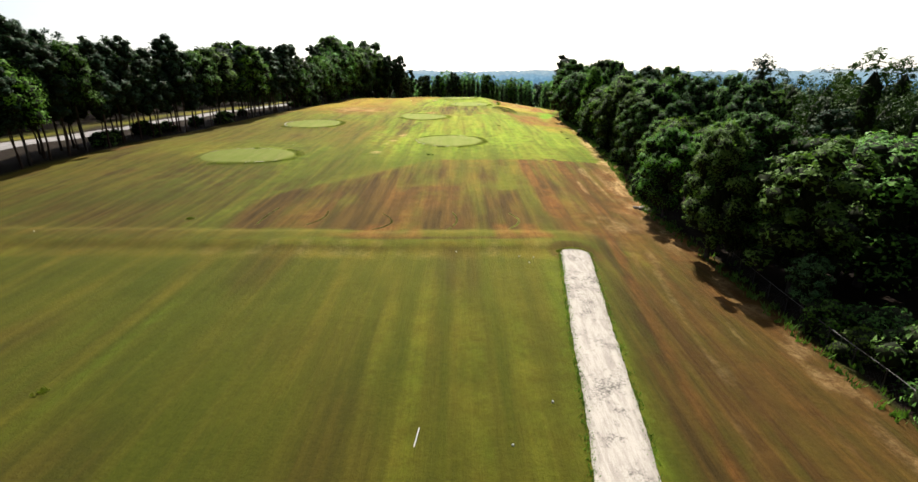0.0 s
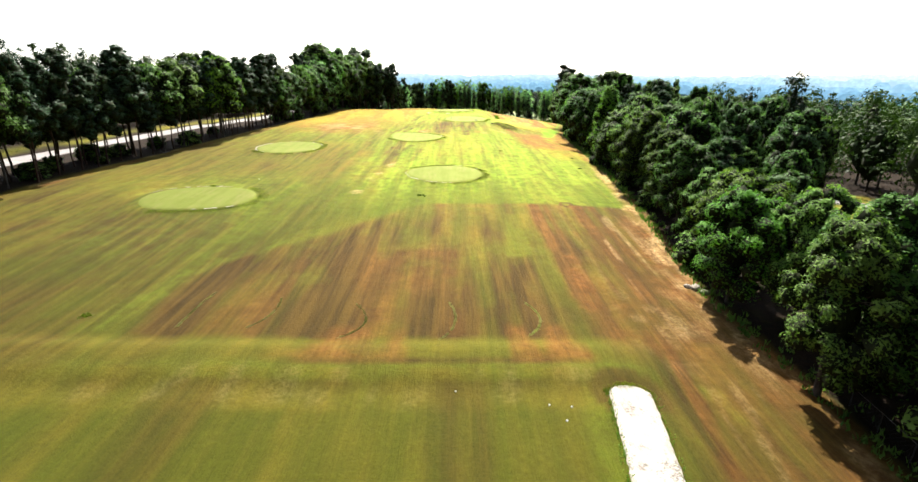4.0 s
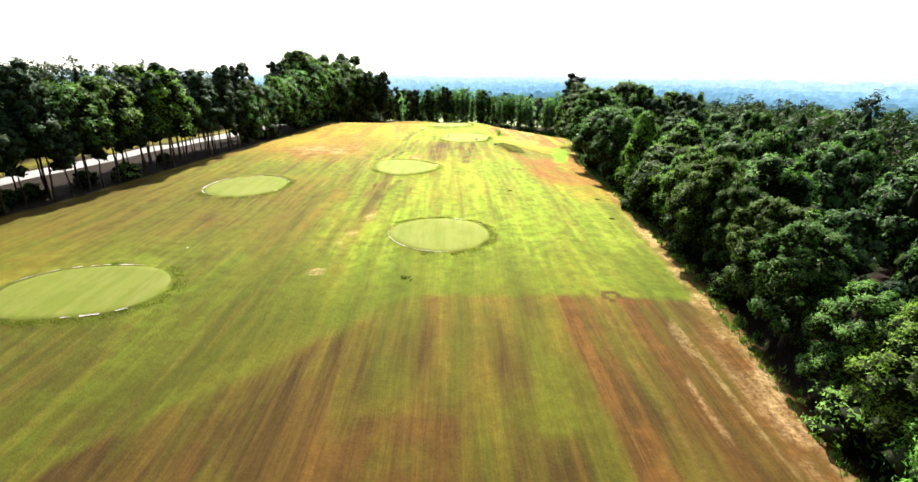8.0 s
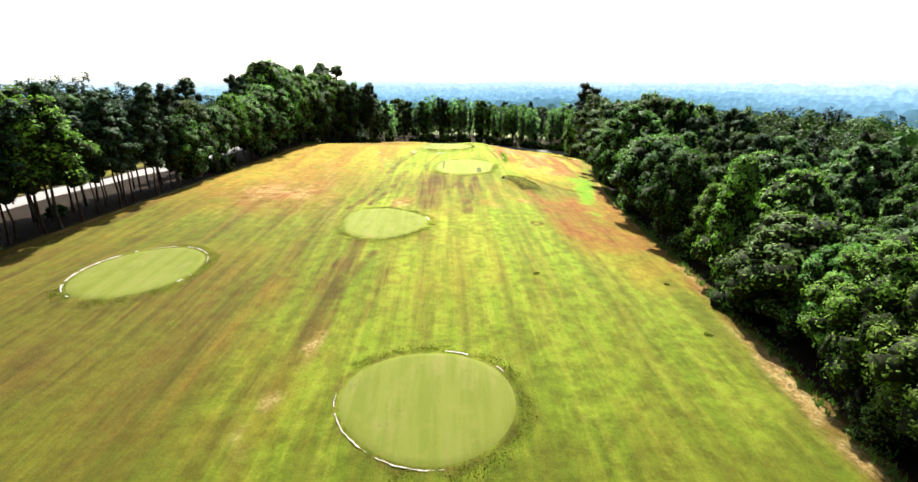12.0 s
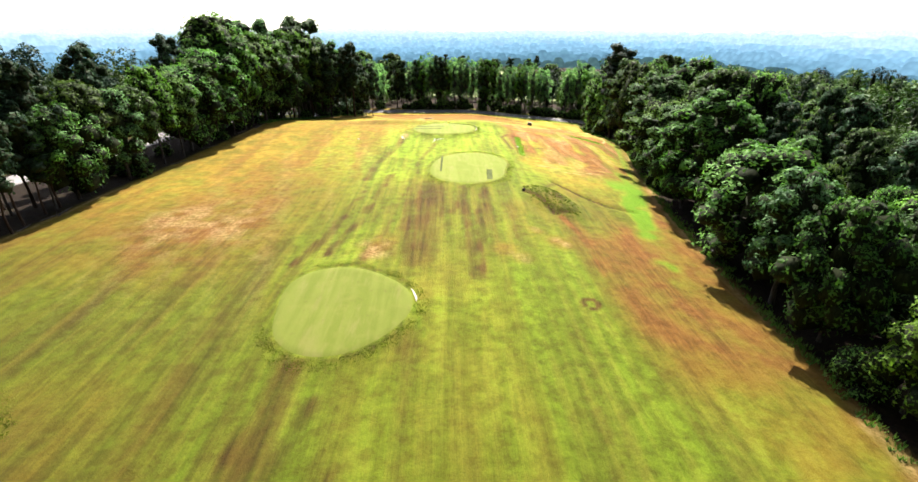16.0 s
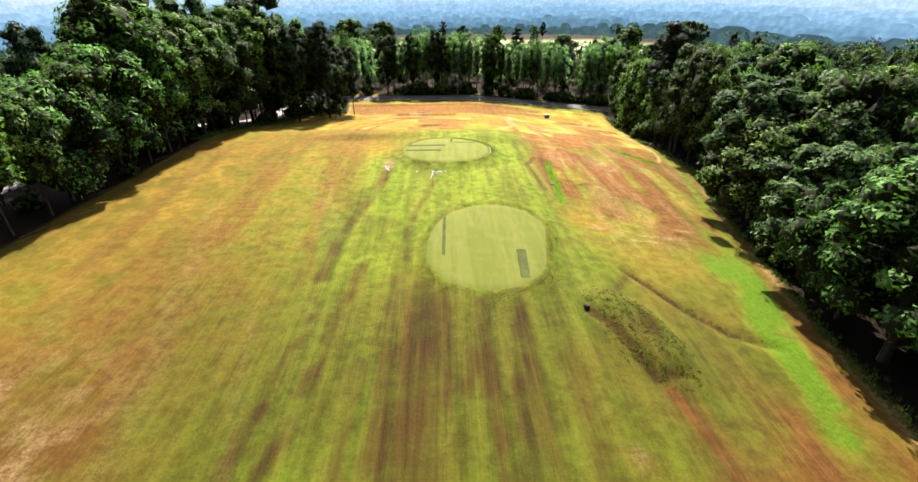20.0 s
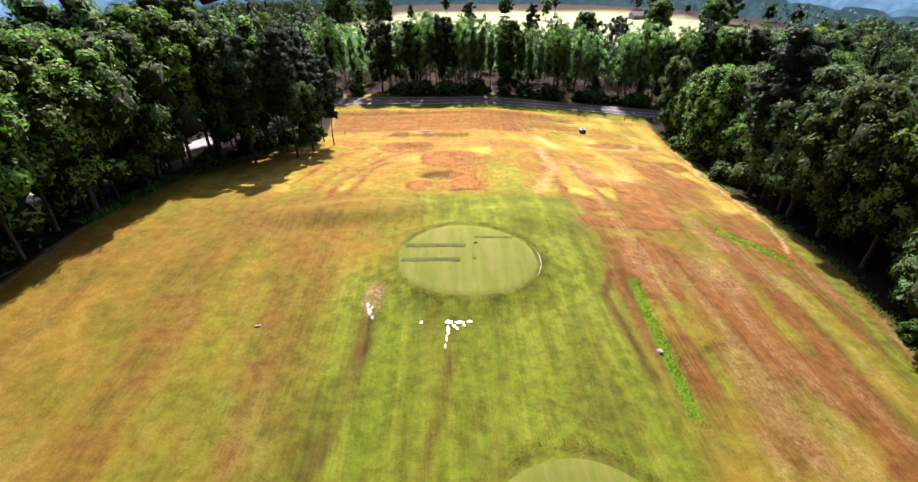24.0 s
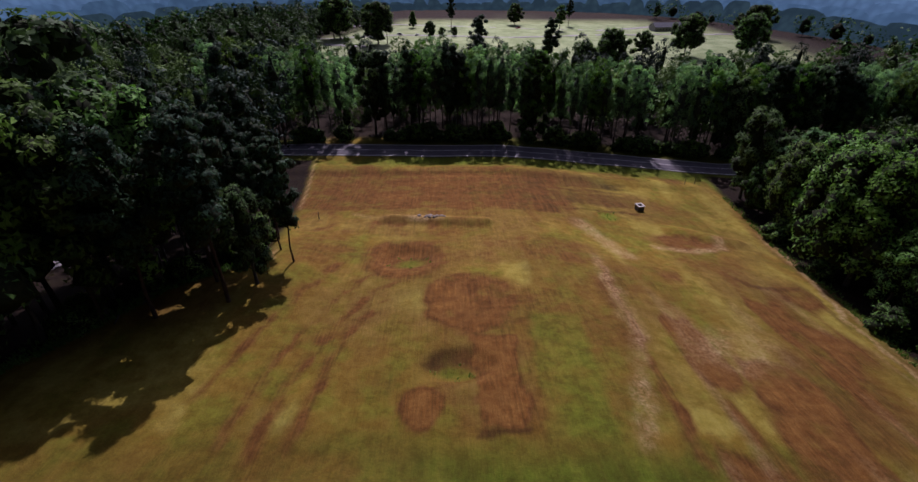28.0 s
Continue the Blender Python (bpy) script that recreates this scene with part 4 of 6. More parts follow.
    up(lush, band(x - np.interp(y, [51, 63, 76], [-27.8, -25.5, -15.5]), -4.2, -1.0, 0.6) * band(y, 51.5, 72, 2) * 0.5)
    x, y = gx0, gy0
    # straw and dust along the tree lines, leaf litter darkened for shade under the trees
    edge_r = np.abs(x - re + 0.6 * (vnoise(x, y, 6, 6, 91) - 0.5))
    up(pale, (1 - smooth(0.2, 1.1, edge_r)) * (0.15 + 0.5 * small) * band(y, 50, 330, 5) * smooth(0.25, 0.6, vnoise(x, y, 8, 11, 97)))
    up(soil, (1 - smooth(0.8, 2.6, edge_r)) * 0.55 * band(y, 50, 340, 5))
    edge_l = np.abs(x - le - 1.0 + 0.8 * (vnoise(x, y, 6, 6, 93) - 0.5))
    up(dry, (1 - smooth(1.0, 4.5, edge_l)) * 0.62)
    up(soil, (1 - smooth(0.4, 2.2, edge_l)) * 0.5 * med)
    up(pale, (1 - smooth(0.15, 0.5, np.abs(x - le + 0.8))) * 0.6 * smooth(0.35, 0.55, vnoise(x, y, 9, 14, 95)))
    # the whole wood floor takes this shade-dark colour
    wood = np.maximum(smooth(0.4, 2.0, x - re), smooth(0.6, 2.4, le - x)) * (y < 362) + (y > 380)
    up(litter_shade, np.clip(wood, 0, 1))
    # open grass past the left road and past the far wood
    beyond = smooth(0, 2, ROAD_L(y) - 12 - x) * band(y, 60, 300, 20) * (1 - smooth(14, 26, ROAD_L(y) - x))
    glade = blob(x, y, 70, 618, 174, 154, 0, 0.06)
    for m in (soil, pale, thatch, litter_shade):
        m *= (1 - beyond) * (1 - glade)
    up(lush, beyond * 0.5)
    # the far glade, paled further for haze
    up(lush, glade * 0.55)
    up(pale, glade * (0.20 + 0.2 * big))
    up(dry, np.maximum(beyond, glade * 0.05) * (0.38 + 0.35 * big))
    up(soil, blob(x, y, -148, 690, 16, 24, 0, 0.4) * 0.9)
    fresh = np.maximum(trail(x, y, ((18.8, 239.5), (18.1, 232), (17.4, 220)), 0.8, 0.4), trail(x, y, ((38.5, 255.5), (41, 252.5), (44, 249)), 1.1, 0.8))
    fresh = np.maximum(fresh, band(x - 0.08 * (y - 264), 3.2, 9.8, 0.5) * band(y, 264.5, 285, 0.8) * 0.55)
    fresh = np.maximum(fresh, np.maximum(blob(x, y, 29.2, 327, 2.4, 2.4, 0, 0.5) * 0.8, blob(x, y, -10.8, 301.5, 2.8, 2.2, 0, 0.5) * 0.8))
    fresh = np.maximum(fresh, blob(x, y, -4.2, 273.8, 2.4, 1.3, 0, 0.5) * 0.8)
    for m in (soil, dry, thatch, pale):
        m *= 1 - fresh
    up(lush, fresh * 1.35)
    y = y_true
    open_yard = yard(x, y) * (x > re + 8)
    litter_shade *= 1 - 0.9 * open_yard
    up(lush, open_yard * 0.7)
    up(dry, open_yard * (0.2 + 0.5 * med))
    for g in GREENS:
        r = green_shape(x, y, g)
        inside = 1 - smooth(1.02, 1.10, r)
        for m in (soil, pale, thatch, dry):
            m *= 1 - inside
        up(thatch, band(r, 1.0, 1.07, 0.03) * 0.55)
        up(lush, band(r, 1.04, 1.35, 0.12) * (0.15 + 0.55 * small))
    return [np.clip(m, 0, 1.5) for m in (soil, dry, lush, litter_shade, pale, thatch, glade)]


def ROAD_L(y):
    """The near edge of the road behind the left tree row."""
    return np.interp(y, [-200, 100, 183, 235, 300, 400], [-160, -99, -82.5, -72.5, -66, -58])


xs = spread(-58, 60, 0.56, -4000, 4000)
xs = np.sort(np.concatenate([xs, 0.5 * (xs[:-1] + xs[1:])[(xs[:-1] > 12) & (xs[:-1] < 25)]]))
ys = spread(8, 356, 0.60, -700, 4500)
gx, gy = np.meshgrid(xs, ys)
fx, fy = gx.ravel(), gy.ravel()
fz = height(fx, fy)
nx, ny = len(xs), len(ys)
ii, jj = np.meshgrid(np.arange(ny - 1), np.arange(nx - 1), indexing="ij")
base_i = (ii * nx + jj).ravel()
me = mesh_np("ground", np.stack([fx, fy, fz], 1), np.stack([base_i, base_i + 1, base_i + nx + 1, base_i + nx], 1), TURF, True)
soil_, dry_, lush_, litter_shade_, pale_, thatch_, meadow_ = cover(fx, fy)
for name, four in (("cover_a", (soil_, dry_, lush_, meadow_)), ("cover_b", (litter_shade_, pale_, thatch_, np.ones_like(fx)))):
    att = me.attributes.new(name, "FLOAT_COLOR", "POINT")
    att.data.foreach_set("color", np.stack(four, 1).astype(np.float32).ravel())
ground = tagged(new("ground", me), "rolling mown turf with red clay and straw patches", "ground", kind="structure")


# ==== putting greens ====
def putting_green(g, label):
    v, q, rings, sides = [], [], 16, 96
    a = np.arange(sides) * 2 * math.pi / sides
    for r in range(rings + 1):
        rough = 1 + (0.010 * (dice(np.arange(sides), np.full(sides, int(g[0])), 5) - 0.5) if r == rings else 0)
        k = max(r, 0.02) / rings * rim_radius(a, g) * rough
        x, y = g[0] + k * np.cos(a), g[1] + k * np.sin(a)
        z = height(x, y) + (0.05 if r < rings else -0.04)
        v.append(np.stack([x, y, z], 1))
    v = np.concatenate(v)
    for r in range(rings):
        for k in range(sides):
            q.append((r * sides + k, r * sides + (k + 1) % sides, (r + 1) * sides + (k + 1) % sides, (r + 1) * sides + k))
    q = np.array(q)[:, ::-1]
    ob = new("putting_green", mesh_np("putting_green", v, q, PUTTING, True))
    return tagged(ob, label, "putting green", "putting greens")


GREEN_LABELS = ["pale oval putting green with a sandy back rim", "round pale green target in the mown range", "tilted oval putting green ringed with white sand",
                "broad striped putting green with sand on its rim", "long pale putting green with dark bare patches", "raised round putting green with dark turf strips"]
greens = [putting_green(g, label) for g, label in zip(GREENS, GREEN_LABELS)]


def ribbon(name, line, width, mat, lift=0.03, label="", category="", kind="", crown=0.0, wob=0.0, seed=1, step=1.0, skirt=0.06):
    """A strip laid over the land along a line."""
    P = np.array(line, float)
    seg = np.hypot(*np.diff(P, axis=0).T)
    s = np.concatenate([[0], np.cumsum(seg)])
    t = np.arange(0, s[-1] + step / 2, step)
    x, y = np.interp(t, s, P[:, 0]), np.interp(t, s, P[:, 1])
    dx, dy = np.gradient(x), np.gradient(y)
    n = np.hypot(dx, dy)
    ax, ay = -dy / n, dx / n
    cols = np.array([-1, -0.98, -0.6, -0.2, 0.2, 0.6, 0.98, 1.0])
    w = width / 2 * (1 + wob * (vnoise(t, t * 0, 0.5, 1, seed) - 0.5))
    w2 = width / 2 * (1 + wob * (vnoise(t, t * 0, 0.45, 1, seed + 7) - 0.5))
    ww = np.where(cols[None] < 0, w[:, None], w2[:, None])
    X, Y = x[:, None] + ax[:, None] * cols * ww, y[:, None] + ay[:, None] * cols * ww
    Z = height(X, Y) + lift + crown * (1 - cols ** 2)
    Z[:, 0] -= lift + skirt
    Z[:, -1] -= lift + skirt
    m, c = X.shape
    i, j = np.meshgrid(np.arange(m - 1), np.arange(c - 1), indexing="ij")
    b = (i * c + j).ravel()
    ob = new(name, mesh_np(name, np.stack([X, Y, Z], -1).reshape(-1, 3), np.stack([b, b + c, b + c + 1, b + 1], 1)[:, ::-1], mat, True))
    return tagged(ob, label, category, "", kind)


# white sand trench beside the tee
ribbon("sand_bunker", [(3.6, -6), (6.0, 10), (7.4, 16.3), (8.1, 20.5), (9.3, 29.6), (10.6, 38), (11.4, 43.2), (11.5, 44.2)], 2.9, SAND, 0.05,
       "long narrow white sand bunker with dark smudges", "sand bunker", "", 0.0, 0.06, 3, 0.16)
bm = bmesh.new()
rim = [bm.verts.new((11.5 + 1.45 * math.cos(a), 44.1 + 0.9 * math.sin(a), ground_z(11.5 + 1.45 * math.cos(a), 44.1 + 0.9 * math.sin(a)) + 0.055)) for a in np.linspace(0, math.pi, 14)]
bm.faces.new(rim)
head = part("rounded_head", bm, SAND, bpy.data.objects["sand_bunker"])

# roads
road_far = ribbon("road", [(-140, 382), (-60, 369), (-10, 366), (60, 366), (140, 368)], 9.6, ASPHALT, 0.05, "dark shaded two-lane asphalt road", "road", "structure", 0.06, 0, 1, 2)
for off, wid, nm in ((-4.3, 0.22, "edge_line"), (4.3, 0.22, "edge_line"), (0.14, 0.12, "centre_line"), (-0.14, 0.12, "centre_line")):
    ln = ribbon(nm, [(-140, 382 + off), (-60, 369 + off), (-10, 366 + off), (60, 366 + off), (140, 368 + off)], wid, PAINT_WHITE, 0.115, "worn pale painted line", "", "", 0, 0, 1, 2, 0.004)
    ln.parent = road_far
yl = np.array([-60, 20, 60, 100, 140, 183, 210, 235, 270, 310, 345, 380.0])
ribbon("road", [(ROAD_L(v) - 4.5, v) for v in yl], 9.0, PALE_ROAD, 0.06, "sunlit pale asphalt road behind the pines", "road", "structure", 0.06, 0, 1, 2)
ribbon("path", [(60, 110), (66, 102), (72, 98), (80, 94), (92, 90)], 4.0, PALE_ROAD, 0.08, "short sunlit drive in a yard inside the wood", "drive", "structure", 0, 0.06, 3, 1)
ribbon("path", [(-60, 590), (-130, 640), (-40, 650), (40, 640), (120, 660), (260, 668)], 6.0, PALE_ROAD, 0.08, "pale gravel drive across the far grass", "drive", "structure", 0, 0.1, 1, 4)
ribbon("path", [(-170, 735), (-60, 722), (60, 700), (140, 690), (200, 720)], 6.0, PALE_ROAD, 0.08, "pale drive looping through the far grass", "drive", "structure", 0, 0.1, 2, 4)


def rim_sand(k, a0, a1, width, seed):
    """A broken crescent of white sand along the rim of a green."""
    g = GREENS[k]
    a = np.radians(np.arange(a0, a1 + 0.1, 2.0))
    n = vnoise(a * 12, a * 0, 1, 1, seed)
    taper = np.sin(np.linspace(0.05, math.pi - 0.05, len(a))) ** 0.5
    v = []
    for side in (-0.5, 0.5):
        r = 1.025 * rim_radius(a, g) + side * width * (0.35 + 1.1 * n) * taper + 0.12 * (vnoise(a * 40, a * 0 + side, 1, 1, seed + 3) - 0.5)
        x, y = g[0] + r * np.cos(a), g[1] + r * np.sin(a)
        v.append(np.stack([x, y, height(x, y) + 0.075], 1))
    n_ = len(a)
    keep = vnoise(a * 7, a * 0, 1, 1, seed + 9) > 0.27
    start = None
    for e in range(n_):
        if keep[e] and start is None:
            start = e
        if start is not None and (not keep[e] or e == n_ - 1 or e - start > 24):
            if e - start > 1:
                m = e - start
                i = np.arange(m - 1)
                ob = new("sand_patch", mesh_np("sand_patch", np.concatenate([v[0][start:e], v[1][start:e]]), np.stack([i, i + m, i + m + 1, i + 1], 1), SAND))
                ob.parent = greens[k]
                tagged(ob, "patch of white sand on the rim")
            start = None


for k, a0, a1, w in ((0, 70, 175, 0.16), (0, 285, 335, 0.24), (1, 20, 80, 0.14), (1, 165, 235, 0.09), (1, 240, 285, 0.08), (2, 20, 110, 0.16), (2, 105, 250, 0.38), (2, 320, 352, 0.2), (3, 4, 28, 0.30), (5, 330, 375, 0.09)):
    rim_sand(k, a0, a1, w, 400 + k)


def strip_on(k, x0, y0, x1, y1, width):
    ob = ribbon("worn_strip", [(x0, y0), (x1, y1)], width, WORN, 0.062, "dark strip of worn turf", "", "", 0, 0.3, k + 3, 0.5, 0.004)
    ob.parent = greens[k]


strip_on(4, -1.2, 211, -1.4, 199.5, 0.4)
strip_on(4, 8.1, 200.6, 7.7, 194.0, 1.1)
strip_on(5, -8.3, 243.6, -0.6, 243.2, 1.0)
strip_on(5, -8.6, 240.5, -1.4, 240.0, 0.9)
strip_on(5, 0.4, 245.2, 5.2, 244.7, 0.6)


# ==== trees ====
CUBE = np.array([(-1, -1, -1), (1, -1, -1), (1, 1, -1), (-1, 1, -1), (-1, -1, 1), (1, -1, 1), (1, 1, 1), (-1, 1, 1)], float)
CUBE_T = np.array([(0, 3, 2), (0, 2, 1), (4, 5, 6), (4, 6, 7), (0, 1, 5), (0, 5, 4), (1, 2, 6), (1, 6, 5), (2, 3, 7), (2, 7, 6), (3, 0, 4), (3, 4, 7)])


def leaves_np(rng, centres, radii, outs, per, size, flat=1.0):
    """Small leaf sprays over the outer side of each lump of crown."""
    C, R, O = np.repeat(centres, per, axis=0), np.repeat(radii, per, axis=0), np.repeat(outs, per, axis=0)
    n = len(C)
    d = rng.normal(size=(n, 3)) * np.array([1, 1, 0.85]) + O * 0.75 + np.array([0, 0, 0.34])
    d /= np.linalg.norm(d, axis=1)[:, None]
    r = rng.uniform(0.34, 1.28, n) ** 0.6
    p = C + d * (R * r)[:, None] * np.array([1, 1, flat])
    nrm = d * 0.80 + O * 0.22 + rng.normal(size=(n, 3)) * 0.36 + np.array([0, 0, 0.20])
    nrm /= np.linalg.norm(nrm, axis=1)[:, None]
    a = np.cross(nrm, rng.normal(size=(n, 3)))
    a /= np.linalg.norm(a, axis=1)[:, None]
    b = np.cross(nrm, a)
    s = (size * rng.uniform(0.45, 1.35, n))[:, None]
    v = np.stack([p - a * s * 0.75, p + a * s * 0.45 - b * s * 0.33, p + a * s * 0.45 + b * s * 0.33], 1).reshape(-1, 3)
    return v, np.arange(3 * n).reshape(-1, 3)


def fillers_np(rng, centres, radii, flat):
    """A solid block for the twigs in each lump of crown, added to fill gaps with shade."""
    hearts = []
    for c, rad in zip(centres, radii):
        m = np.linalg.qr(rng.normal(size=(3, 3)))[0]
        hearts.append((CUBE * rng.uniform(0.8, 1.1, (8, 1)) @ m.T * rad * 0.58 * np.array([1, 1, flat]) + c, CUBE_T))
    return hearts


def profile(shape, h):
    """How wide a crown is at a share h of its height."""
    if shape == "round":
        return math.sqrt(max(0.0, 1 - ((h - 0.45) / 0.57) ** 2)) if h > 0.45 else 0.72 + 0.28 * h / 0.45
    if shape == "cone":
        return 1.0 - 0.86 * h ** 1.2 if h > 0.15 else 0.8
    if shape == "column":
        return 0.62 + 0.38 * math.sin(math.pi * (0.15 + 0.75 * h)) if h < 0.75 else 0.95 * math.sqrt(max(0, 1 - ((h - 0.6) / 0.42) ** 2))
    return (0.35 + 0.65 * math.sin(math.pi * min(1.0, 0.12 + h * 0.86))) * (1 if h > 0.2 else 0.6)


def lump_cloud(rng, shape, tall, wide, bare, count):
    """Places, sizes and outward ways of the lumps that make up a crown."""
    cs, rs, os_ = [], [], []
    turn, k1, k2, p1, p2 = rng.uniform(0, 6.28), int(rng.integers(2, 4)), int(rng.integers(3, 6)), rng.uniform(0, 6.28), rng.uniform(0, 6.28)
    for i in range(count):
        h = min(1.0, max(0.0, (i + 0.5) / count + rng.uniform(-0.06, 0.06)))
        h = h ** (0.80 if shape != "pine" else 0.95)
        a = turn + i * 2.39996 + rng.uniform(-0.4, 0.4)
        w = 1 + 0.16 * math.sin(k1 * a + p1 + 3 * h) + 0.12 * math.sin(k2 * a + p2 - 5 * h)
        lim = profile(shape, h) * w
        q = lim * wide * 0.5 * (rng.uniform(0.62, 0.98) if rng.random() < 0.8 else rng.uniform(0.2, 0.7))
        if shape == "pine" and rng.random() < 0.35:
            q *= 0.45
        r = rng.uniform(0.12, 0.21) * wide * (1.1 - 0.3 * h) * math.sqrt(44 / count if shape == "round" or count > 44 else 1.0)
        cs.append((q * math.cos(a), q * math.sin(a), bare + h * (tall - bare - 0.5 * r) + rng.uniform(-0.3, 0.3)))
        rs.append(r)
        o = np.array([math.cos(a), math.sin(a), 0.25 + 1.5 * max(0.0, h - 0.35)])
        os_.append(o / np.linalg.norm(o))
    return np.array(cs), np.array(rs), np.array(os_)


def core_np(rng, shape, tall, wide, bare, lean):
    """A solid core behind the leaves of a crown, added to block light and fill gaps."""
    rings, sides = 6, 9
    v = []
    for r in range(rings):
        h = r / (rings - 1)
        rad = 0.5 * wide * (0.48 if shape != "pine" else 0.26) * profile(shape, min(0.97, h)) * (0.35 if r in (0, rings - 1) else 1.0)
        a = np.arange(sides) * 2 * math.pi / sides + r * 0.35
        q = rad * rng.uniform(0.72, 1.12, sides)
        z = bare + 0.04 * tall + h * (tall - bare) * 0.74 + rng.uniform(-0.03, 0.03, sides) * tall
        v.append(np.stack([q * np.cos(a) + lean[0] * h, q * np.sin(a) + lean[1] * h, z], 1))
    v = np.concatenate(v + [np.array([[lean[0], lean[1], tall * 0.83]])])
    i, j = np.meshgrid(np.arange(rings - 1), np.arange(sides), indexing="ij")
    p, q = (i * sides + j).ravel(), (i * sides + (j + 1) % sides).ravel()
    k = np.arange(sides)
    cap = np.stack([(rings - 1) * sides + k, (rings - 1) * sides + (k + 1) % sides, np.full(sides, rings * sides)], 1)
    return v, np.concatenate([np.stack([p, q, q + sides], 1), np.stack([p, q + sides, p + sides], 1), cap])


def tree_arrays(seed, shape, tall, wide, bare, lumps, per, size, sides=8, limbs=10, bole=0.018, flat=0.95, rings=7, hearty=True):
    rng = np.random.default_rng(seed)
    lean = rng.normal(size=2) * 0.012 * tall
    hs = np.linspace(0, 0.93, rings)
    wig = rng.normal(size=(rings, 2)) * 0.006 * tall
    wig[0] = 0
    line = np.stack([lean[0] * hs + wig[:, 0], lean[1] * hs + wig[:, 1], hs * tall - 0.25], 1)
    rad = bole * tall * np.interp(hs, [0, 0.15, 0.6, 0.93], [1.25, 0.92, 0.6, 0.1])
    wood = [tube_np(line, rad, sides)]
    cs, rs, outs = lump_cloud(rng, shape, tall, wide, bare, lumps)
    for k in rng.permutation(lumps)[:limbs]:
        end = cs[k]
        at = min(0.9, max(0.12, (end[2] - 0.28 * math.hypot(end[0], end[1])) / tall))
        root = np.array([np.interp(at, hs, line[:, 0]), np.interp(at, hs, line[:, 1]), at * tall - 0.25])
        midp = (root + end) / 2 + np.array([0, 0, 0.05 * wide])
        r0 = bole * tall * (1 - at) * 0.5 + 0.02
        wood.append(tube_np([root, midp, end], [r0, r0 * 0.6, r0 * 0.2], 5))
    inner = (fillers_np(rng, cs, rs, flat) if hearty else []) + [core_np(rng, shape, tall, wide * (0.74 if hearty else 0.80), bare, lean)]
    return joined(wood), leaves_np(rng, cs, rs, outs, per, size, flat), joined(inner)


def tree_model(name, label, leaf, bark, seed, *args, **kw):
    (wv, wq), (lv, lq), (bv, bq) = tree_arrays(seed, *args, **kw)
    root = thing(name, label, "tree")
    for nm, v, q, mat in (("trunk", wv, wq, bark), ("crown", lv, lq, leaf), ("inner_bough", bv, bq, HAZED_CORE if leaf is LEAF_HAZED else GAP_SHADE)):
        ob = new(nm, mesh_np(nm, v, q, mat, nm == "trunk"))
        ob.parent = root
    return root


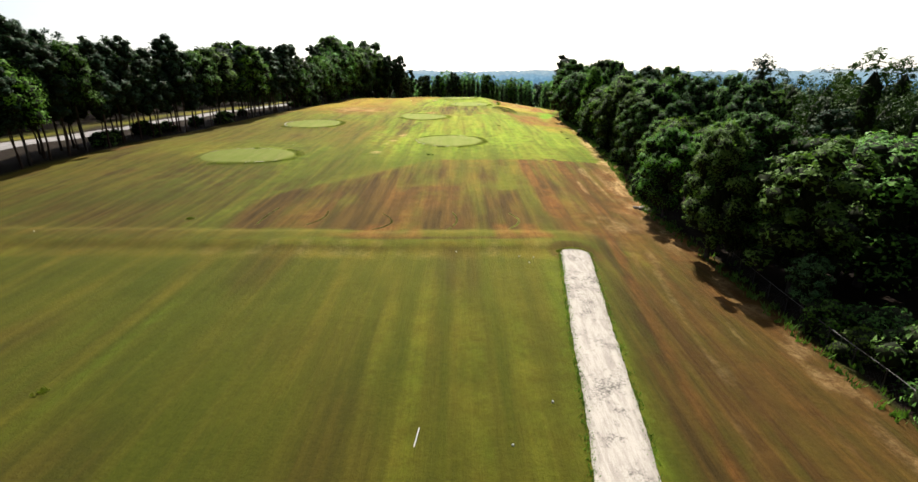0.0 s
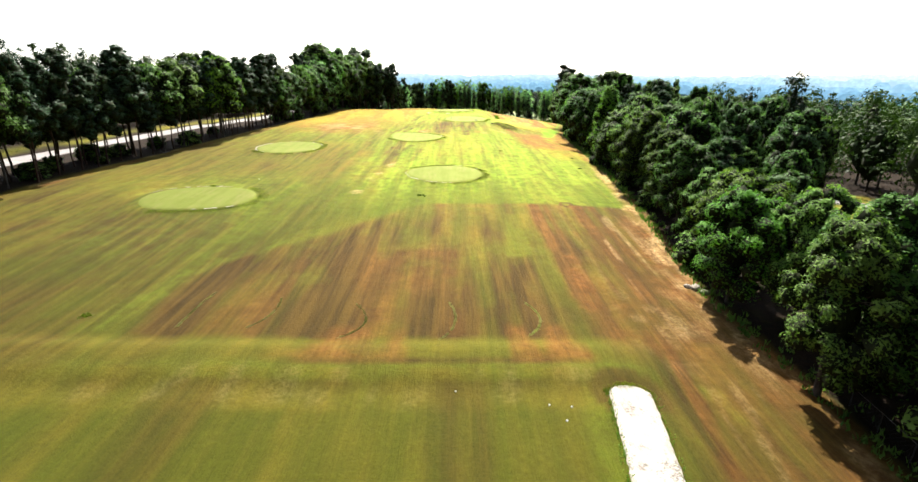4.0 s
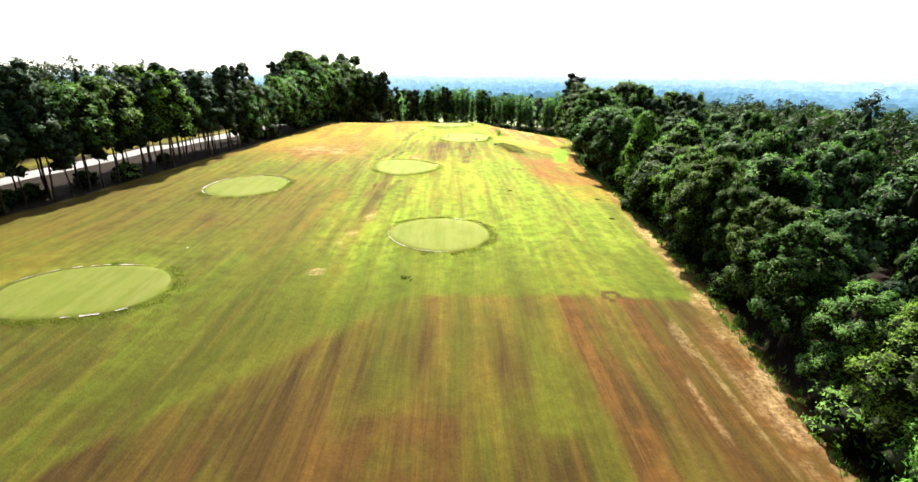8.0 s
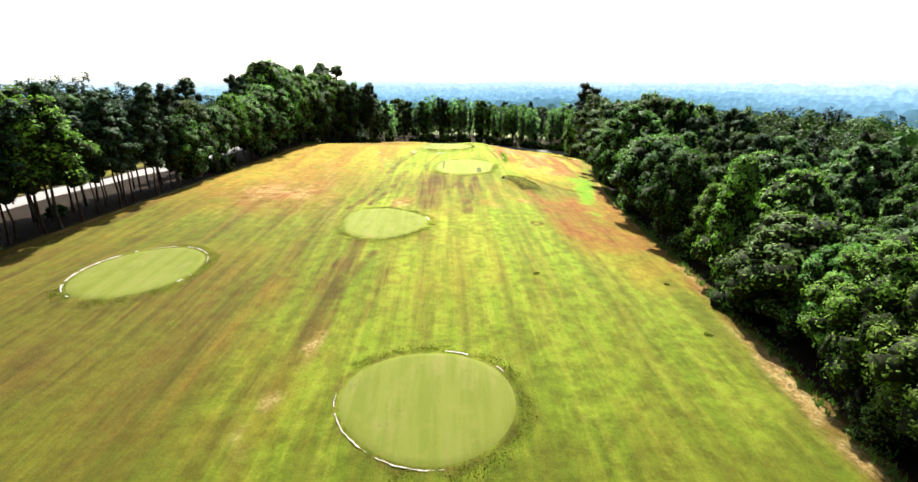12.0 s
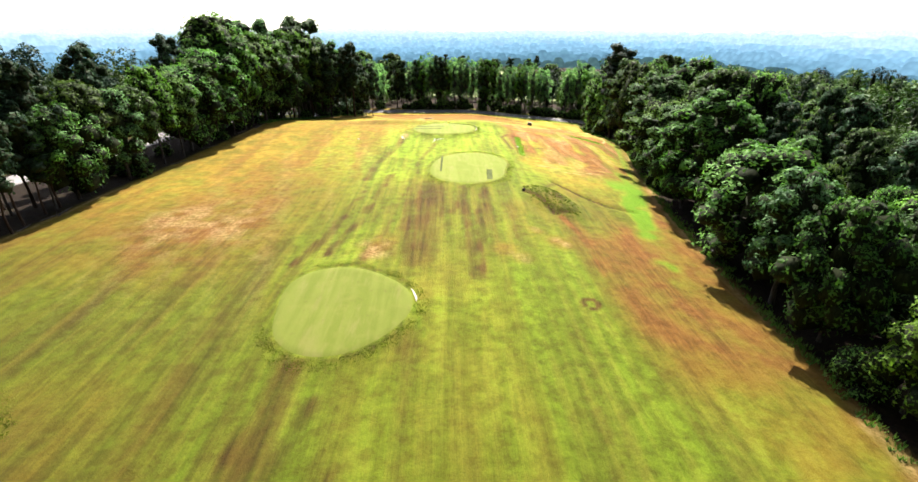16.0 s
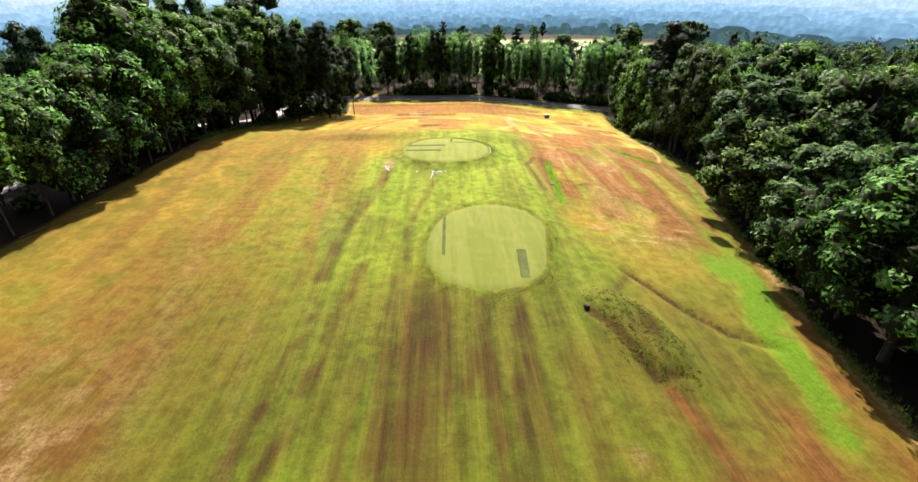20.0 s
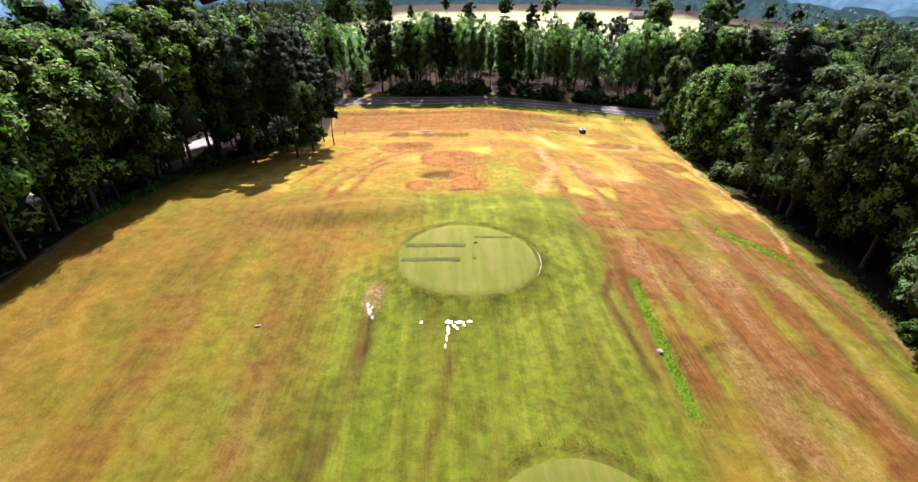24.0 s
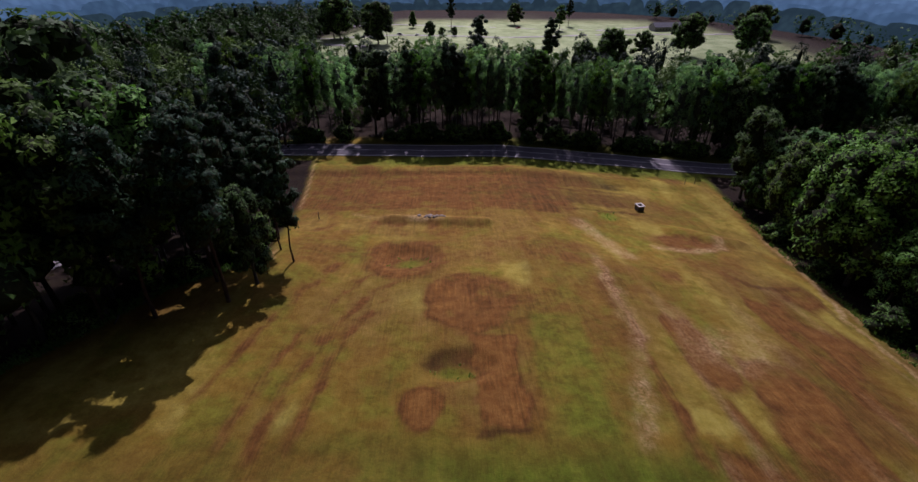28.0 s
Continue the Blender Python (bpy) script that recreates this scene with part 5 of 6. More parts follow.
MODELS = {
    "oak": [tree_model("broadleaf_tree", "broad round-crowned hardwood with dark green leaves", LEAF_DEEP if k % 2 else LEAF_BROAD, BARK_GREY, 10 + k, "round", 14.0, 10.5, 2.6, 50, 96, 0.38) for k in range(4)],
    "gum": [tree_model("broadleaf_tree", "bright green young hardwood at the wood's edge", LEAF_BRIGHT, BARK_GREY, 20 + k, "cone", 13.0, 8.0, 2.2, 42, 125, 0.34) for k in range(2)],
    "near_oak": [tree_model("broadleaf_tree", "leafy round hardwood beside the harrowed field", LEAF_BROAD if k < 2 else LEAF_DEEP, BARK_GREY, 210 + k, ("column", "column", "round")[k], 14.0, 7.2, 2.4, 76, 150, 0.22, limbs=14, flat=1.1) for k in range(3)],
    "near_gum": [tree_model("broadleaf_tree", "bright green young hardwood on a bare lower trunk", LEAF_BRIGHT, BARK_GREY, 220 + k, "column", 13.0, 7.6, 2.8, 62, 170, 0.22, limbs=14, flat=1.1) for k in range(2)],
    "tall": [tree_model("broadleaf_tree", "tall slender hardwood with a narrow leafy crown", LEAF_BROAD, BARK_GREY, 30 + k, "column", 19.0, 8.6, 4.2, 40, 112, 0.42) for k in range(3)],
    "dull": [tree_model("broadleaf_tree", "grey-green hardwood with a loose open crown", LEAF_GREY, BARK_GREY, 40 + k, "column", 16.0, 8.0, 3.4, 36, 120, 0.38) for k in range(2)],
    "stem": [tree_model("broadleaf_tree", "leafy hardwood on a bare slender trunk", LEAF_BRIGHT if k == 1 else LEAF_DEEP, BARK_GREY, 45 + k, "round", 15.0, 7.4, 6.0, 38, 106, 0.40, bole=0.011) for k in range(3)],
    "back": [tree_model("broadleaf_tree", "full-crowned hardwood inside the wood", LEAF_GREY if k else LEAF_BROAD, BARK_GREY, 80 + k, ("round", "column", "column")[k], 16.0, (10.5, 8, 8)[k], 2.0, 38, 84, 0.47, limbs=4) for k in range(3)],
    "lime": [tree_model("broadleaf_tree", "bright green hardwood in the row behind the road", LEAF_BRIGHT, BARK_GREY, 90, "column", 16.0, 7.6, 2.0, 34, 72, 0.53, limbs=4)],
    "slim": [tree_model("broadleaf_tree", "tall slim hardwood with a narrow crown and pale trunk", LEAF_BRIGHT if k == 3 else LEAF_HAZED, BARK_PALE, 110 + k, "column", 22.0, 7.0, 6.5, 34, 76, 0.43, limbs=8, bole=0.0085, flat=1.0, hearty=False) for k in range(4)],
    "pine": [tree_model("pine_tree", "tall dark loblolly pine with a bare trunk", LEAF_PINE, BARK_PINE, 50 + k, "pine", 24.0, 9.0, 9.5, 44, 96, 0.44, limbs=16, bole=0.011, flat=0.75) for k in range(4)],
    "thin": [tree_model("pine_tree", "slim plantation pine with a bare lower trunk", LEAF_PINE, BARK_PINE, 60 + k, "pine", 20.0, 6.4, 7.2, 38, 62, 0.46, limbs=10, bole=0.008, flat=0.9) for k in range(4)],
    "bush": [tree_model("bush", "leafy bush at the edge of the wood", LEAF_BRIGHT if k else LEAF_BROAD, BARK_GREY, 70 + k, "round", 3.2, 3.8, 0.2, 18, 60, 0.26, limbs=5) for k in range(2)],
}
MODEL_TALL = {"near_oak": 14.0, "near_gum": 13.0, "oak": 14.0, "gum": 13.0, "tall": 19.0, "dull": 16.0, "stem": 15.0, "back": 16.0, "lime": 16.0, "slim": 22.0, "pine": 24.0, "thin": 20.0, "bush": 3.2}
used_models = set()


def plant(kind, x, y, tall, rng, group, wide=1.0, label=""):
    k = int(rng.integers(len(MODELS[kind])))
    model = MODELS[kind][k]
    s = tall / MODEL_TALL[kind]
    spot, turn, size = (x, y, ground_z(x, y)), Euler((0, 0, rng.uniform(0, 6.28))), (s * wide, s * wide, s)
    m = Matrix.LocRotScale(spot, turn, size)
    if (kind, k) in used_models:        # a copy takes over its model's own scale
        ob = copy_thing(model, Matrix.LocRotScale(spot, turn, tuple(a / b for a, b in zip(size, model.scale))))
    else:
        used_models.add((kind, k))
        ob = model
        ob.matrix_world = m
    return tagged(ob, label, "", group)


rng = np.random.default_rng(7)


def pick(weights):
    names = list(weights)
    w = np.array([weights[k] for k in names], float)
    return names[int(rng.choice(len(names), p=w / w.sum()))]


def plant_bush(x, y, group, k=1.0):
    return plant("bush", x, y, rng.uniform(2, 4) * k, rng, group, rng.uniform(0.9, 1.15))


# right wood: the first two rows as single trees
def right_tall(y):
    return np.interp(y, [0, 40, 80, 92, 112, 150, 190, 250, 300, 352], [10.0, 10.0, 10.6, 11.8, 14.4, 15.8, 18.6, 22.0, 23, 20])


y = 66.0
while y < 352:
    kind = pick({"oak": 5, "gum": 2, "tall": 2.2, "dull": 2})
    if y < 118:
        kind = {"gum": "near_gum", "tall": "near_gum"}.get(kind, "near_oak")
    wide = rng.choice([0.80, 1.00, 1.28] if y > 120 else [0.85, 1.0, 1.15])
    plant(kind, float(right_edge(y)) + 1.2 + 2.2 * wide + (2.0 if y > 230 else 0.0) + rng.uniform(-0.5, 1.2), y, float(right_tall(y)) * rng.choice([0.62, 0.80, 0.96, 1.12] if y > 120 else [0.80, 0.95, 1.05, 1.15]) * rng.uniform(0.95, 1.05), rng, "near wood edge", wide)
    if rng.random() < 0.30:
        plant_bush(float(right_edge(y + 3)) + 1.7 + rng.uniform(-0.4, 0.8), y + 3, "bushes at the wood's edge")
    y += rng.uniform(7.0, 10.5) if y > 120 else rng.uniform(5.6, 7.8)
y = 47.0
while y < 352:
    kind = pick({"back": 6, "pine": 0.8})
    plant(kind, float(right_edge(y)) + 11.5 + rng.uniform(-1.5, 1.5), y, float(right_tall(y)) * rng.uniform(0.66, 1.10), rng, "near wood", 0.95 if y > 120 else 1.15)
    y += rng.uniform(8.5, 12.5) if y > 120 else rng.uniform(6.0, 8.5)
for k in range(3):
    y = 44.0 - 6 * k
    while y < 330:
        kind = pick({"oak": 3.5, "back": 3, "tall": 1, "pine": 1.1, "gum": 0.6})
        kind = "back" if k and kind == "oak" else kind
        x = float(right_edge(y)) + 21 + 11 * k + rng.uniform(-3, 3)
        if float(yard(np.array([x]), np.array([y]))[0]) < 0.05:
            h = float(right_tall(y)) * rng.choice([0.8, 1.0, 1.15, 1.3])
            plant(kind, x, y, h * (1.12 if kind == "pine" else 0.95), rng, "near wood", rng.choice([0.72, 0.88, 1.05]))
        y += (rng.uniform(8.5, 13.0) if y > 120 else rng.uniform(6.5, 9.5)) + k
plant("near_oak", 25.4, 45.5, 13.0, rng, "near wood edge", 1.0)
plant("near_gum", 26.6, 59.4, 11.0, rng, "near wood edge", 1.25)
plant("near_oak", 29.0, 46.5, 14.0, rng, "near wood edge", 1.15)
plant("near_oak", 30.5, 55.5, 12.5, rng, "near wood edge", 1.0)
plant("tall", 29.5, 38.5, 13.5, rng, "near wood edge", 1.3)
plant("oak", 38.0, 41.5, 14.0, rng, "near wood", 1.2)
plant("dull", 27.8, 34.5, 5.0, rng, "near wood edge", 1.2)
for bx, by, bh in ((27.4, 31.0, 2.6), (27.0, 27.5, 2.2), (28.6, 25.0, 3.4), (26.6, 21.0, 2.4), (29.8, 29.0, 3.0), (28.2, 17.0, 3.0), (31.5, 21.0, 3.6)):
    plant("bush", bx, by, bh, rng, "bushes at the wood's edge", 1.1, "dark shaded bush behind the wire fence")
plant("pine", 57.5, 277.0, 31.0, rng, "tall pines", 1.25)
plant("pine", 62.0, 283.0, 27.0, rng, "tall pines", 1.2)
plant("pine", 60.5, 273.0, 24.0, rng, "tall pines", 1.2)
plant("dull", 57.5, 268.0, 22.0, rng, "near wood", 0.9, "dull half-bare tree leaning over the field edge")

# left row: plantation pines between field and road, hardwoods farther on
y = 50.0
while y < 182:
    for d in (2.6, 7.0, 12.0):
        if d > 4 and rng.random() < 0.3:
            continue
        x = float(left_edge(y)) - d + rng.uniform(-1.3, 1.3)
        if x > float(ROAD_L(y)) + 2:
            kind = "thin" if rng.random() < 0.78 else "stem"
            plant(kind, x, y + rng.uniform(-1, 1), rng.choice([16.5, 18.6, 20.2, 21.6]) * rng.uniform(0.95, 1.05) * (0.92 if y < 85 else 0.96), rng, "roadside tree row", rng.uniform(0.9, 1.25))
    y += rng.uniform(2.9, 3.9)
for py, off, ph in ((66, 8, 24.5), (71, 5, 23), (84, 9, 23.5), (90, 6, 24.5), (99, 11, 23), (128, 8, 23.5), (160, 9, 22.5), (205, 12, 24), (232, 13, 25)):
    plant("pine", float(left_edge(py)) - off, float(py), ph, rng, "tall pines", 0.85)
for k in range(22):
    by = rng.uniform(60, 236)
    bx = float(left_edge(by)) - rng.uniform(3.0, 13.0)
    if bx > float(ROAD_L(by)) + 1.5:
        plant("bush", bx, by, rng.uniform(1.4, 3.2), rng, "undergrowth along the road", 1.2)
y = 180.0
while y < 294:
    k = float(np.interp(y, [180, 215, 245, 272, 294], [16.5, 18, 22, 25, 27]))
    kind = pick({"stem": 4, "dull": 0.8, "oak": 0.8} if y < 252 else {"stem": 2, "oak": 2, "tall": 2, "dull": 1})
    plant(kind, float(left_edge(y)) - 3.4 + rng.uniform(-1.0, 0.8), y, k * rng.uniform(0.85, 1.08), rng, "far wood edge", 1.0)
    if rng.random() < 0.15:
        plant_bush(float(left_edge(y)) - 1.2, y + 2, "bushes at the wood's edge")
    if y < 236:
        y += rng.uniform(4.6, 6.6)
        continue
    kind = pick({"back": 5, "pine": 2.0})
    plant(kind, float(left_edge(y)) - 10.5 + rng.uniform(-1.5, 1.5), y + 2, k * rng.uniform(1.0, 1.3), rng, "pine wood", 1.0)
    y += rng.uniform(5.0, 7.2)
for px, py, ph in ((-28.2, 296.6, 22.0), (-33, 285, 29), (-36.5, 290, 27), (-40.5, 282, 28), (-47, 282, 30), (-78, 297, 33), (-31.5, 301, 21), (-45, 289, 27), (-35.5, 298, 26), (-33.5, 306, 23), (-37, 314, 24)):
    plant("pine" if ph > 24 else "thin", px, py, ph * 0.86, rng, "tall pines", 0.85)
plant("dull", -31.0, 289.5, 14.0, rng, "far wood edge", 0.8)

for k in range(34):
    by = rng.uniform(250, 318)
    kind = pick({"thin": 3, "slim": 3, "stem": 1.5})
    plant(kind, float(left_edge(by)) - rng.uniform(4.5, 19.0), by, rng.uniform(19, 26), rng, "pine wood", 1.0)
for k in range(30):
    by = rng.uniform(236, 318)
    plant("bush", float(left_edge(by)) - rng.uniform(2.0, 9.0), by, rng.uniform(1.4, 3.2), rng, "undergrowth in the shaded wood", 1.1)

# row behind the far road, with two gaps that let the sun on to the asphalt
def sun_gap(x):
    return min(abs(x + 31.5), abs(x - 61.0)) < 3.4


x = -75.0
while x < 150:
    kind = pick({"slim": 8, "dull": 0.6, "lime": 0.5, "pine": 1.2})
    crest = 23.5 + 4.5 * float(vnoise(np.array([x]), np.array([0.0]), 9, 1, 77)[0])
    if not sun_gap(x):
        plant(kind, x, 378.5 + rng.uniform(-1, 2.5) + 0.04 * abs(x - 20), crest * (rng.uniform(0.8, 0.95) if kind == "lime" else rng.uniform(0.90, 1.06)), rng, "row behind the road", 0.9 if kind == "slim" else 0.8)
    kind = pick({"slim": 5, "pine": 2})
    if not sun_gap(x + 2) and rng.random() < 0.55:
        plant(kind, x + 2, 385.5 + rng.uniform(-1, 2.5) + 0.04 * abs(x - 20), crest * rng.uniform(0.88, 1.04), rng, "row behind the road", 0.95)
    if rng.random() < 0.7:
        plant_bush(x + 1.5, 375.5 + rng.uniform(-0.5, 1), "bushes behind the road", 1.3)
    x += rng.uniform(3.0, 4.2)


# ==== the woods beyond, as one mass of trees each ====
def wood_mass(name, label, spots, kinds, leaf, bark, per, size, seed, grow=(0.9, 1.2)):
    """Many plain trees in one mesh."""
    r = np.random.default_rng(seed)
    protos = []
    for j, (shape, tall, wide, bare, lumps) in enumerate(kinds):
        for k in range(3):
            protos.append(tree_arrays(seed + 10 * j + k, shape, tall, wide, bare, lumps, per, size, sides=4, limbs=0, bole=0.012, rings=3, hearty=False))
    woods, crowns, hearts = [], [], []
    zs = height(spots[:, 0], spots[:, 1])
    for (px, py), pz in zip(spots, zs):
        (wv, wq), (lv, lq), (bv, bq) = protos[int(r.integers(len(protos)))]
        s, a = r.uniform(*grow), r.uniform(0, 6.28)
        rot = np.array([[math.cos(a), -math.sin(a), 0], [math.sin(a), math.cos(a), 0], [0, 0, 1]]).T * s
        off = np.array([px, py, pz])
        woods.append((wv @ rot + off, wq))
        crowns.append((lv @ rot + off, lq))
        hearts.append((bv @ rot + off, bq))
    root = thing(name, label, "woodland", None, "", "stuff")
    for nm, ps, mat in (("trunks", woods, bark), ("crowns", crowns, leaf), ("inner_boughs", hearts, GAP_SHADE)):
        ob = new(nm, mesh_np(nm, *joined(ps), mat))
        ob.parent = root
        tagged(ob, "", "", "", "stuff")
    return root


def scatter(x0, x1, y0, y1, gap, seed, keep):
    r = np.random.default_rng(seed)
    X, Y = np.meshgrid(np.arange(x0, x1, gap), np.arange(y0, y1, gap))
    p = np.stack([X.ravel(), Y.ravel()], 1) + r.uniform(-0.42, 0.42, (X.size, 2)) * gap
    return p[keep(p[:, 0], p[:, 1])]


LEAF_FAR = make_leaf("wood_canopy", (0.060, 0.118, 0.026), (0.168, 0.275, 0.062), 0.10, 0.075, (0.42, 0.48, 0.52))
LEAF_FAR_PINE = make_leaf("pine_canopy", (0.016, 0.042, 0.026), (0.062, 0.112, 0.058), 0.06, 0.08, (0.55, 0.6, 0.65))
BROAD = [("round", 15, 11.0, 2, 24), ("column", 17.5, 9, 3, 22), ("round", 12, 9.5, 1.5, 20)]
PINES = [("pine", 21, 10.0, 7, 20), ("cone", 18, 9.5, 3, 20)]


def glade_free(x, y):
    return blob(x, y, 70, 618, 172, 152, 0, 0.02) < 0.5


near_r = scatter(60, 140, -10, 372, 11.2, 1, lambda x, y: (x > right_edge(y) + 50) & (yard(x, y) < 0.3))
near_l = scatter(-175, -40, 40, 376, 11.5, 2, lambda x, y: ((x < ROAD_L(y) - 24) & ((y > 90) | (x < -125)) | ((x < left_edge(y) - 14) & (x > ROAD_L(y) + 3) & (y > 205))) | ((y > 300) & (x < left_edge(y) - 4) & ((x > ROAD_L(y) + 2) | (x < ROAD_L(y) - 12))))
back = scatter(-200, 300, 388, 470, 11.0, 3, lambda x, y: glade_free(x, y))
for nm, spots, sd in (("right_woodland", near_r, 100), ("left_woodland", near_l, 140), ("back_woodland", back, 180)):
    pick_pine = np.random.default_rng(sd).random(len(spots)) < (0.22 if nm != "left_woodland" else 0.35)
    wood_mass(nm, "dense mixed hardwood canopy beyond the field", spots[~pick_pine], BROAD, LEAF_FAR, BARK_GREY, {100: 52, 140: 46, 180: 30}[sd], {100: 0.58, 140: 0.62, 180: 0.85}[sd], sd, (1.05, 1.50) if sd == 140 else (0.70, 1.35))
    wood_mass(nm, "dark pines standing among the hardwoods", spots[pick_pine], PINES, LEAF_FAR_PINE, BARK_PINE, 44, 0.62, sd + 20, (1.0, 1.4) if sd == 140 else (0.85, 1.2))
mid_l = scatter(-200, -70, 470, 760, 15.0, 8, lambda x, y: glade_free(x, y))
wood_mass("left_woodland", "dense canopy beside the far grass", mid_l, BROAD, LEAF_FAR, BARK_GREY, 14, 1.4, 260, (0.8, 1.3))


def haze_r(a):
    """How far off the woods give way to the glowing haze backdrop."""
    return 450 + 210 * np.exp(-(a / radians(34)) ** 4)


def in_sight(x, y):
    return np.hypot(x - 20, y - 200) < haze_r(np.arctan2(x - 20, y - 200)) - 15


far_1 = scatter(130, 620, 40, 560, 27.0, 4, lambda x, y: glade_free(x, y) & in_sight(x, y) & ((x > 330) | (y < 380) | (x > 130)))
far_2 = scatter(-700, -190, 40, 760, 32.0, 5, lambda x, y: glade_free(x, y) & in_sight(x, y))
far_3 = scatter(-420, 620, 560, 790, 30.0, 6, lambda x, y: glade_free(x, y) & in_sight(x, y) & (blob(x, y, 75, 600, 215, 215, 0, 0.02) < 0.5))
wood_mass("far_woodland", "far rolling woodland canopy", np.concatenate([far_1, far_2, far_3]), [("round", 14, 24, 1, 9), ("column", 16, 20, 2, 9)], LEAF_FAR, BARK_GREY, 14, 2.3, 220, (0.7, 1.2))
for kind, px, py, ph in (("pine", 12, 500, 28), ("pine", 50, 505, 27), ("oak", 82, 500, 23), ("oak", 68, 497, 17), ("oak", -53, 601, 27), ("pine", -47, 604, 26), ("oak", -87, 638, 30), ("oak", -93, 643, 29),
                         ("pine", 0, 690, 24), ("oak", -110, 678, 13), ("oak", -17, 631, 12), ("gum", -34, 699, 13), ("oak", 150, 560, 25), ("pine", 156, 566, 26), ("oak", 190, 560, 25), ("oak", 215, 600, 27),
                         ("oak", 122, 560, 15), ("oak", -8, 640, 7), ("oak", 2, 643, 7), ("tall", 95, 690, 20), ("oak", 245, 640, 24), ("oak", 60, 725, 18), ("pine", 110, 720, 22)):
    plant(kind, float(px), float(py), float(ph), rng, "trees on the far grass", 1.0)

# kinds of tree that found no place
for kind in MODELS:
    for k, root in enumerate(MODELS[kind]):
        if (kind, k) not in used_models:
            for ob in list(root.children) + [root]:
                bpy.data.objects.remove(ob)

# glowing wooded ridges on the skyline, one behind the other, haze painted in
RIDGES = 20
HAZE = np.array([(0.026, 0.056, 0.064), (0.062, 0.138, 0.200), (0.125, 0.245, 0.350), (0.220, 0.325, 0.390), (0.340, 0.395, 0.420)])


def tree_tops(u, width, seed):
    """A skyline of round crowns of many sizes."""
    top = np.full_like(u, -9.0)
    for row, w in enumerate((width, width * 1.7)):
        i = np.floor(u / w)
        f = 2 * (u / w - i) - 1 + 0.5 * (dice(i, i * 0 + row, seed) - 0.5)
        h = w * (0.25 + 0.45 * dice(i, i * 0 + row, seed + 5))
        np.maximum(top, h * np.sqrt(np.clip(1.2 - f * f, 0.0, 1)) - (0.0 if row else 0.1 * w), out=top)
    return top


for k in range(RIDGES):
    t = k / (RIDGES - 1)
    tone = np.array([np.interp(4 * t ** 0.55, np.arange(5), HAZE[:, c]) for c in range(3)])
    a = np.radians(np.arange(-80, 80, 0.16))
    r = haze_r(a) * 1.095 ** k
    u = a * r
    crest = -7 + 27 * t ** 1.5 + (10 + 22 * t) * (vnoise(u, u * 0, 150 + 260 * t, 1, 300 + k) - 0.5) + tree_tops(u + 37 * k, 9 + 9 * t, 310 + k)
    crest = crest + smooth(0.75, 1.0, t) * 34 * vnoise(u, u * 0, 620, 1, 340) * np.exp(-((a + 0.08) / 0.42) ** 2)
    n = len(a)
    v = np.concatenate([np.stack([20 + (r - o) * np.sin(a), 200 + (r - o) * np.cos(a), z], 1) for o, z in ((34, np.full(n, -32.0)), (9, crest * 0.5 - 9), (0, crest))])
    i = np.arange(n - 1)
    q = np.stack([i, i + 1, i + 1 + n, i + n], 1)
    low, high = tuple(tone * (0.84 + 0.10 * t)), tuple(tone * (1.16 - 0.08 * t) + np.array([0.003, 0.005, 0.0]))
    tagged(new("backdrop", mesh_np("backdrop", v, np.concatenate([q, q + n]), make_ridge("hazed_hills", low, high), True)), "blue wooded ridge, a glowing backdrop with painted haze", "hills", "", "structure")


# ==== things on the range ====
def post_np(h, r, sides=8):
    return tube_np([(0, 0, -0.3), (0, 0, h * 0.5), (0, 0, h)], [r, r, r], sides)


def mesh_part(name, arrays, mat, parent, label=""):
    ob = new(name, mesh_np(name, *arrays, mat))
    ob.parent = parent
    return tagged(ob, label)


fence = thing("wire_fence", "low wire fence with a pale top rail along the clay verge", "fence")
line = [(np.interp(t, [0, 1], [27.0, 24.2]), np.interp(t, [0, 1], [44.5, 4.0])) for t in np.linspace(0, 1, 17)]
tops = []
for x, y in line:
    z = ground_z(x, y)
    v, q = post_np(1.45, 0.035)
    mesh_part("post", (v + np.array([x, y, z]), q), DARK_STEEL, fence)
    tops.append((x, y, z + 1.42))
for a, b in zip(tops[:-1], tops[1:]):
    mesh_part("rail", tube_np([a, ((a[0] + b[0]) / 2, (a[1] + b[1]) / 2, (a[2] + b[2]) / 2), b], [0.022, 0.022, 0.022], 6), RAIL, fence, "dull galvanised rail")
    wires = []
    a_, b_ = np.array(a), np.array(b)
    for k in range(9):
        for s0, s1 in (((k / 8) , (k + 4) / 8), ((k + 4) / 8, k / 8)):
            p0, p1 = a_ + (b_ - a_) * min(1, s0), a_ + (b_ - a_) * min(1, s1)
            wires.append(tube_np([p0 - np.array([0, 0, 0.03]), (p0 + p1) / 2 - np.array([0, 0, 0.68]), p1 - np.array([0, 0, 1.33])], [0.006] * 3, 3))
    mesh_part("wire_mesh", joined(wires), DARK_STEEL, fence, "dark chain-link mesh")

# concrete inlet box at the foot of the slope
bx, by = 38.2, 331.2
bz = ground_z(bx, by)
inlet = thing("drain_inlet", "square concrete drain inlet with a white rim on the clay slope", "drain inlet", pose(bx, by, bz - 0.1, 0, 0, 8))
